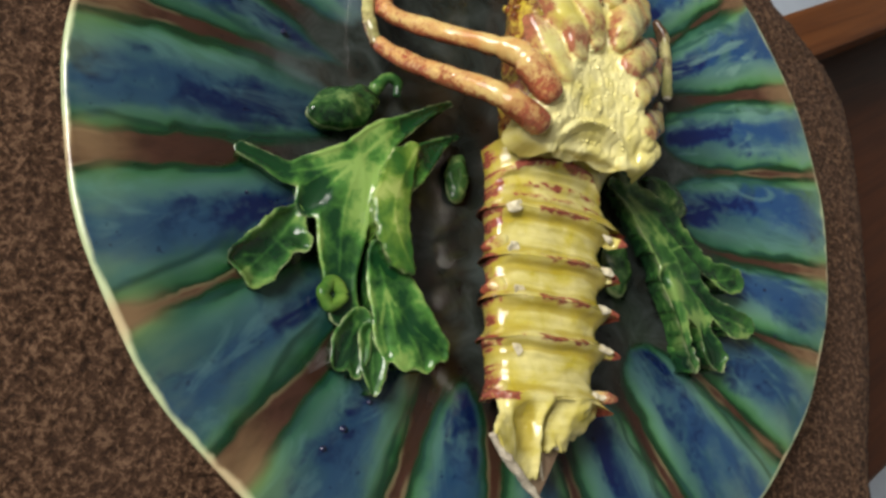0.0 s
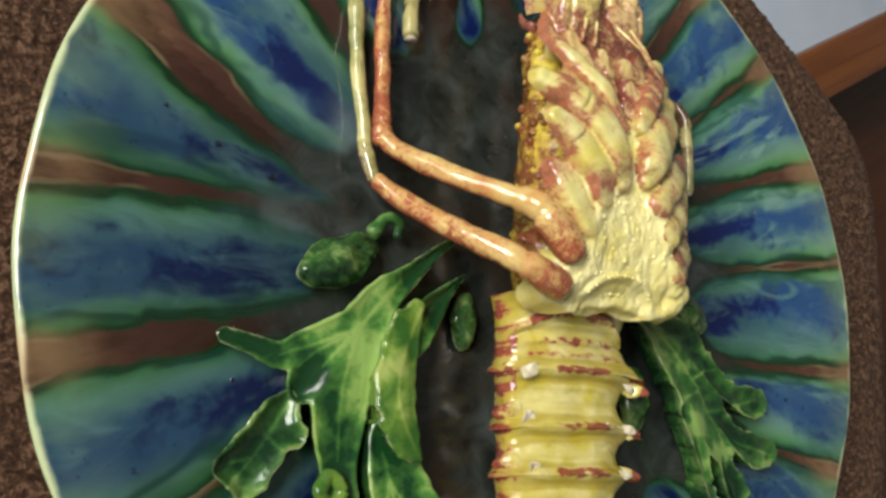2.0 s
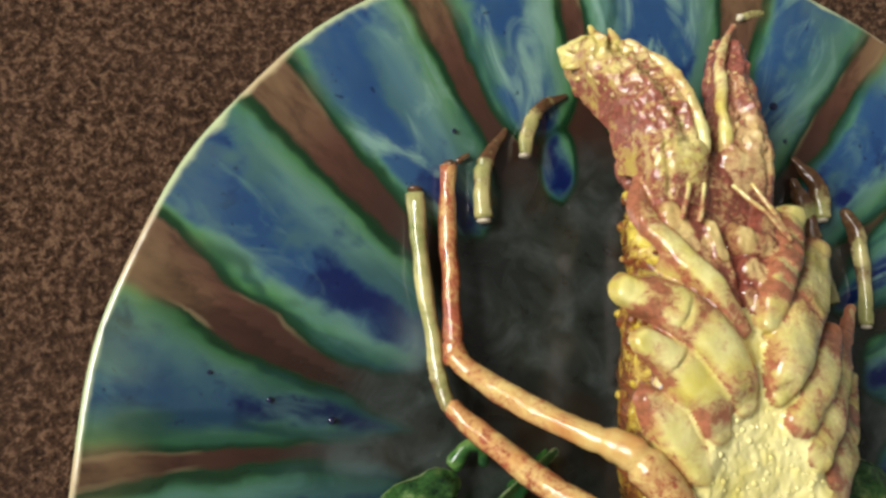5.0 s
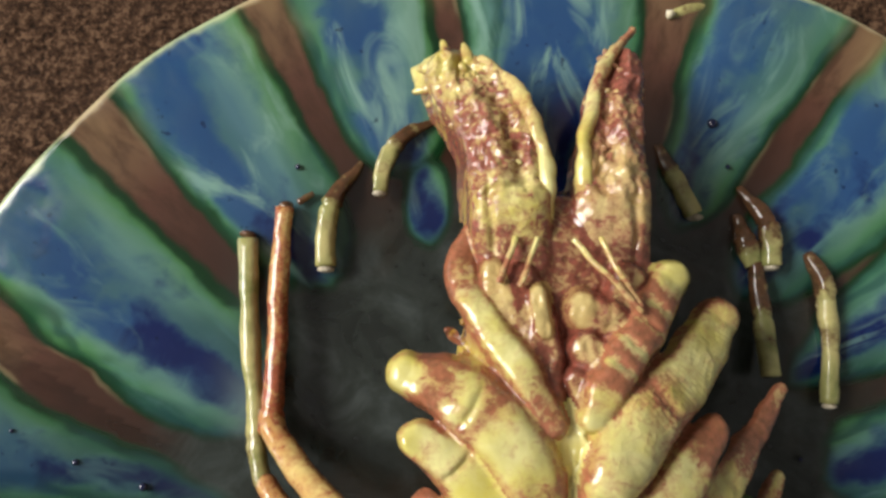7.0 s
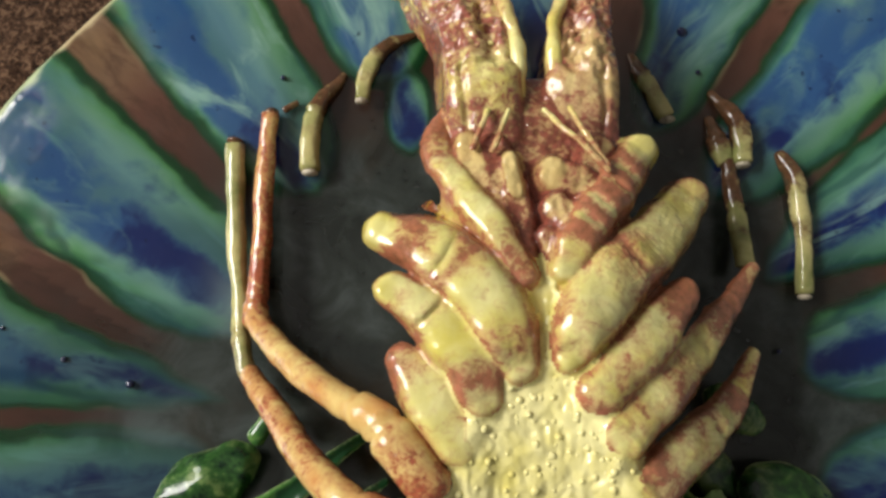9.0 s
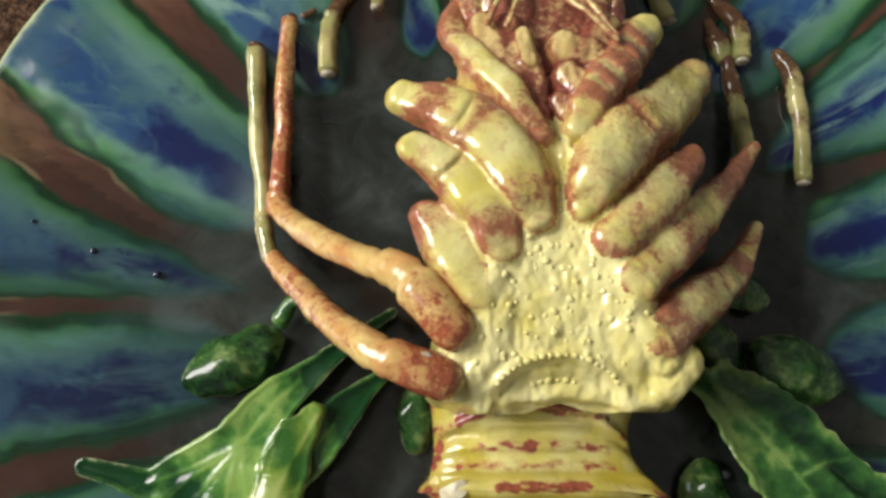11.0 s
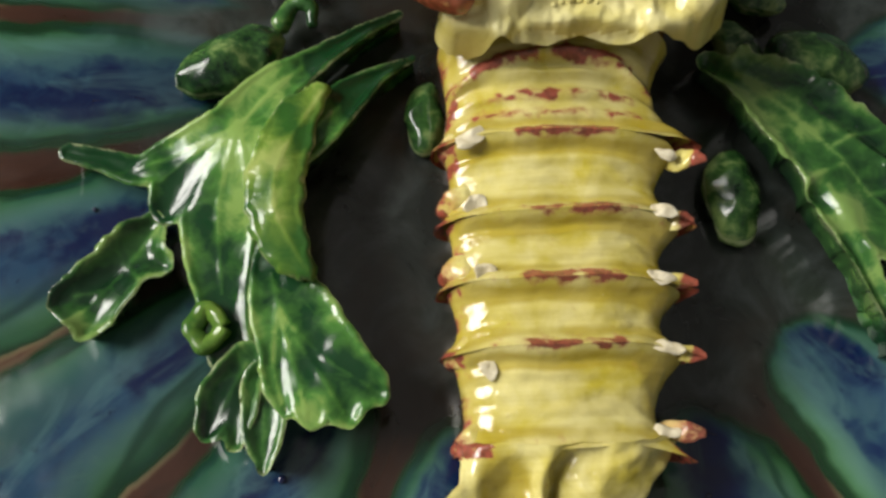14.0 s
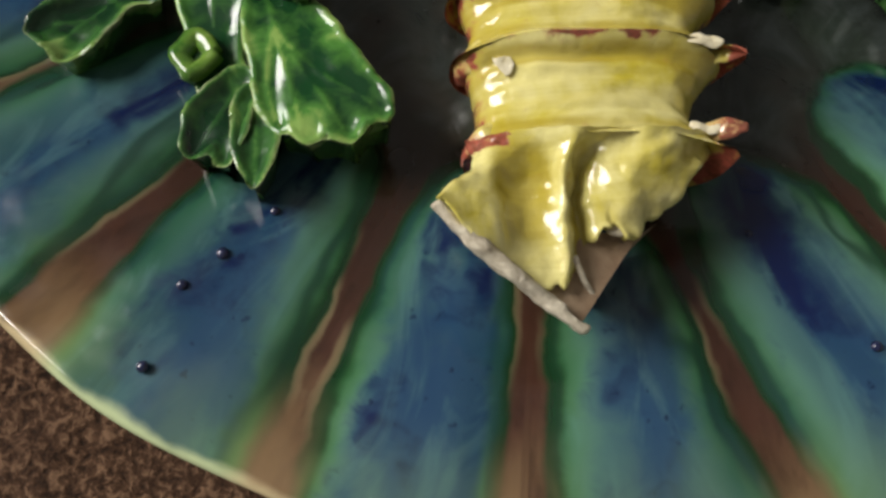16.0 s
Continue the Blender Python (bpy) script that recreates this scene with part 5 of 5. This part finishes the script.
tail_stub()
limb("snapped_edge", [(-31.8, -108.2, 19.6, 0.8), (-27, -112.7, 18.7, 1.2), (-21, -117.7, 16.7, 1.4), (-15, -121.8, 14, 1.2), (-9.6, -126, 12, 0.8)], M_BISCUIT, lobster, "pale snapped edge of unglazed clay", flat=1.2, wobble=0.8, gnarl=0.5, along=50, seed=3)
hollow = [(-29, -107, 15), (-9.8, -125, 10.5), (1, -110, 7.5), (8, -103, -4), (-6, -116, -7), (-18, -102, -6)]
fill("hollow_side", [Vector(p) * MM for p in hollow], [(0, 1, 2), (2, 1, 4, 3), (0, 5, 4, 1)], M_HOLLOW, lobster, "brown unglazed inside of the broken tail", False)
limb("shard", [(-10.2, -114.8, 13, 0.6), (-8.8, -118, 11.5, 0.6), (-7.0, -120.5, 9.5, 0.5)], M_BISCUIT, lobster, wobble=0.3, around=8)
lump("chip", (-2.2, -110.0, 10.5), (2.4, 0.9, 1.0), M_BISCUIT, lobster, turn=-8, wobble=0.4)

limb("broken_twig", [(33.0, 138.9, -1.9, 1.3), (37.0, 140.4, -1.5, 1.5), (41.0, 141.3, -1.5, 1.4), (44.0, 141.6, -1.9, 1.1)], M_STICK, plate, "broken end of a glazed twig", wobble=0.4, gnarl=0.3, around=14, seed=9, red=(-0.4, 0.3, 0.0, -0.2))
lump("rim_chip", (33.2, 139.0, -1.6), (1.3, 1.2, 1.2), M_CHIP, plate, wobble=0.5, gnarl=0.5, seed=4)

# ---------------------------------------------------------------- leaves on the dish
spray = leaf_sheet("leaf_spray", [
    [(-36, 7.5, -3.5, 1.2), (-46, 0.2, -0.5, 2.0), (-55, -7.5, 1.6, 3.4), (-64, -15, 3.0, 5.5), (-71, -25, 4.0, 7.5)],
    [(-33, -4.6, -3.5, 1.0), (-40, -9.8, -0.5, 2.0), (-47, -16.5, 2.0, 4.2), (-54, -25, 4.2, 5.6), (-62, -32, 4.6, 6)],
    [(-71, -24.4, 4.0, 6), (-80, -31, 2.4, 7.5), (-84, -38, 0.8, 6.5), (-86.5, -42.5, -0.4, 3.5)],
    [(-71, -26, 4.0, 6), (-74.5, -37, 2.4, 8.5), (-75, -50, 0.4, 8.0), (-74, -62, -1.4, 5.5), (-72, -73, -1.6, 5)],
    [(-75, -25, 3.5, 5), (-85, -30.5, 1.2, 5.2), (-93, -33.0, 0.6, 3.8), (-101, -30.8, 1.0, 2.8), (-108.5, -28.8, 1.4, 2.2)]],
    M_LEAF, dish, "moulded spray of glossy green leaves", veins=([(-58, -9.5), (-66, -18), (-71, -24.4)], [(-71, -24.4), (-79, -33), (-84, -40)], [(-71, -24.4), (-75, -42), (-74.2, -61)], [(-71, -24.4), (-69, -36), (-69, -46)],
                                                            [(-71, -24.4), (-82, -29.0), (-93, -33.0)], [(-44, -14), (-52, -23), (-60, -33)], [(-71, -24.4), (-82, -31), (-88, -36)]), cup=0.6, lumps=0.8, teeth=0.3, seed=0.3, depth=10, tones=((-1.8, 0.5), (-1.8, 0.3), (0.3, -0.7), (0.5, -0.6), (0.0, -0.9)))
leaflets = (
    ([[(-53.5, -17, 6.0, 2.6), (-58.6, -25, 8.0, 5.4), (-61.6, -36, 9.6, 6.2), (-61.8, -46, 10.6, 6.0), (-58.8, -54.5, 10.6, 4.6), (-54.4, -60, 9.6, 1.4)]], M_BLADE, "yellow-green glossy leaflet with a notched edge",
     ([(-53, -18), (-60.5, -34), (-61.5, -46), (-56, -57.5)],), dict(depth=14, cup=-1.2, lumps=0.9, teeth=1.0, seed=1.7)),
    ([[(-61, -54, 3.0, 6), (-60, -64, 4.4, 7.5), (-57.5, -74, 5.2, 7.5), (-55, -82, 5.2, 6), (-53.5, -87.5, 4.6, 3)], [(-57, -66, 4.4, 7), (-51, -76, 5.2, 7.5), (-44.5, -81.5, 5.2, 5.2), (-41, -83.5, 4.6, 2.6)], [(-60, -70, 4.4, 5), (-60.5, -80, 4.0, 4.0), (-59.0, -86, 3.6, 2.0)],
      [(-55, -72, 4.8, 5), (-49, -83, 5.0, 5.5), (-46.8, -88, 4.6, 2.2)]], M_LEAF, "",
     ([(-63, -58), (-60, -70), (-57, -80), (-55, -88)], [(-60, -68), (-52, -76), (-43, -82)], [(-61, -66), (-62, -76), (-60, -85)], [(-57.5, -72), (-51, -82), (-48, -87)]), dict(depth=12.5, cup=0.5, lumps=1.2, teeth=0.7, seed=2.9)),
    ([[(-68, -76, 0.5, 4.5), (-71.5, -83, 2.2, 5.2), (-73.5, -88, 2.6, 3.6), (-74.8, -90.4, 2.4, 1.6)], [(-68, -78, 0.5, 4), (-69, -86, 2.4, 4), (-69, -92, 2.4, 1.8)]], M_LEAFD, "", ([(-68, -76), (-71.5, -84), (-73.5, -89)],), dict(depth=11, cup=1.5, seed=3.3)),
    ([[(-64.5, -80, 1.6, 4.2), (-63.5, -88, 3.0, 4.6), (-63.3, -93.5, 3.4, 3.0), (-63.3, -98, 3.4, 0.6)]], M_LEAFD, "", ([(-64.5, -80), (-63.5, -90), (-63.3, -97)],), dict(depth=12, cup=1.4, seed=4.1)),
    ([[(-90, -45.5, -2.2, 3.6), (-92.5, -50.5, -1.4, 6.0), (-97, -57, -0.6, 7.0), (-101, -62, 0.0, 6.6)], [(-97, -57, -0.4, 5), (-104, -61.5, 0.4, 4.4), (-107.2, -62.6, 0.6, 2.4)], [(-97, -59, -0.4, 5), (-99.8, -65.5, 0.2, 4.6), (-101, -68.8, 0.4, 2.2)], [(-94, -52, -0.8, 5), (-88, -54, -0.6, 3.6), (-85.6, -55, -0.6, 1.8)]], M_LEAFD, "", ([(-89, -46), (-97, -58), (-105, -67.5)], [(-95, -54), (-91, -58)], [(-99, -60), (-104, -61)]), dict(depth=9, cup=2.2, lumps=1.2, teeth=0.8, seed=5.7)))
for lobes, material, words, lines, more in leaflets:
    leaf_sheet("leaflet", lobes, material, spray, words, veins=lines, **more)


def bud(centre, turn, long, wide, high, seed, parent):
    return lump("bud", centre, (long, wide, high), M_BUD, parent, turn=turn, wobble=1.1, gnarl=0.35, seed=seed, detail=4, marks=("edge", "rib"))


bud((-75.5, -4.2, -4.2), 28, 13.5, 7.4, 5.6, 1.0, spray)
limb("bud_curl", [(-64.5, 6.0, -2, 2.6), (-60.5, 10.6, -1.0, 1.8), (-56.9, 9.4, -1.0, 1.8), (-56.6, 5.4, -2.2, 1.4)], M_LEAFD, spray, wobble=0.5, around=10)
RG = [(-76.3 + 2.7 * math.cos(a) * (1 + 0.2 * math.cos(4 * a)), -68.4 + 3.7 * math.sin(a) * (1 + 0.15 * math.cos(3 * a)), 2.2, 2.0) for a in np.linspace(0, 2 * math.pi, 13)]
limb("seed_cup", RG, M_BLADE, spray, "pale green ring-shaped seed cup", along=48, around=12, wobble=0.6, seed=5, blunt=(False, False))
lump("seed", (-76.4, -68.4, -2.4), (4.2, 5.2, 2.6), M_LEAFD, spray, wobble=0.3)
bud((-30.3, -18, -8.0), 86, 9.5, 4.6, 3.4, 2.0, spray)

spray2 = leaf_sheet("leaf_spray", [
    [(36, -8, -3.0, 2.5), (43, -15, 0.5, 4.5), (51, -25, 3.0, 8.0), (59, -36, 4.4, 9.5), (65, -47, 4.4, 8.5), (70, -56, 3.8, 6.5)],
    [(44, -10, 0.0, 4), (56, -20, 3.0, 6), (68, -31, 3.4, 4.6), (78, -37.5, 3.2, 3.8), (87, -40, 4.4, 6.0), (92, -39.5, 4.0, 4.2)],
    [(66, -44, 4.0, 6), (76, -51.5, 3.2, 3.6), (86.5, -57.5, 4.4, 6.2), (94, -58, 4.0, 5.0)],
    [(68, -54, 4.0, 5), (73, -63, 3.2, 3.6), (76.5, -70.5, 4.0, 5.6), (78.5, -74, 3.4, 3.8)],
    [(54, -44, 3.4, 3.5), (60, -58, 4.0, 2.6), (64, -70, 3.6, 2.0), (67, -78.5, 2.8, 1.0)]],
    M_LEAFD, dish, "moulded spray of dark green leaves", veins=([(42, -12), (56, -30), (65, -44), (74, -58)], [(65, -44), (78, -42), (91, -39)], [(70, -50), (84, -56), (97, -59)], [(71, -55), (75, -66), (79, -76)], [(56, -42), (61, -60), (67, -78)], [(58, -33), (64, -30), (70, -29)], [(60, -37), (53, -40), (50, -44)]), cup=1.8, lumps=1.2, teeth=1.0, seed=6.1, tones=((0.3, 0.3), (-0.3, -0.3), (-0.5, -0.5), (-0.4, -0.4), (-0.2, -0.2)), depth=10)
bud((62.5, -8.2, -3.2), -20, 12.5, 8.0, 6.0, 3.0, spray2)
bud((39.4, -40, -6.5), 92, 11.5, 6.2, 5.0, 4.0, spray2)
bud((51.5, 12.6, -5.0), -33, 8.5, 5.0, 4.4, 5.0, spray2)
bud((46, -2, -6.0), -60, 8.5, 5.0, 4.0, 6.0, spray2)
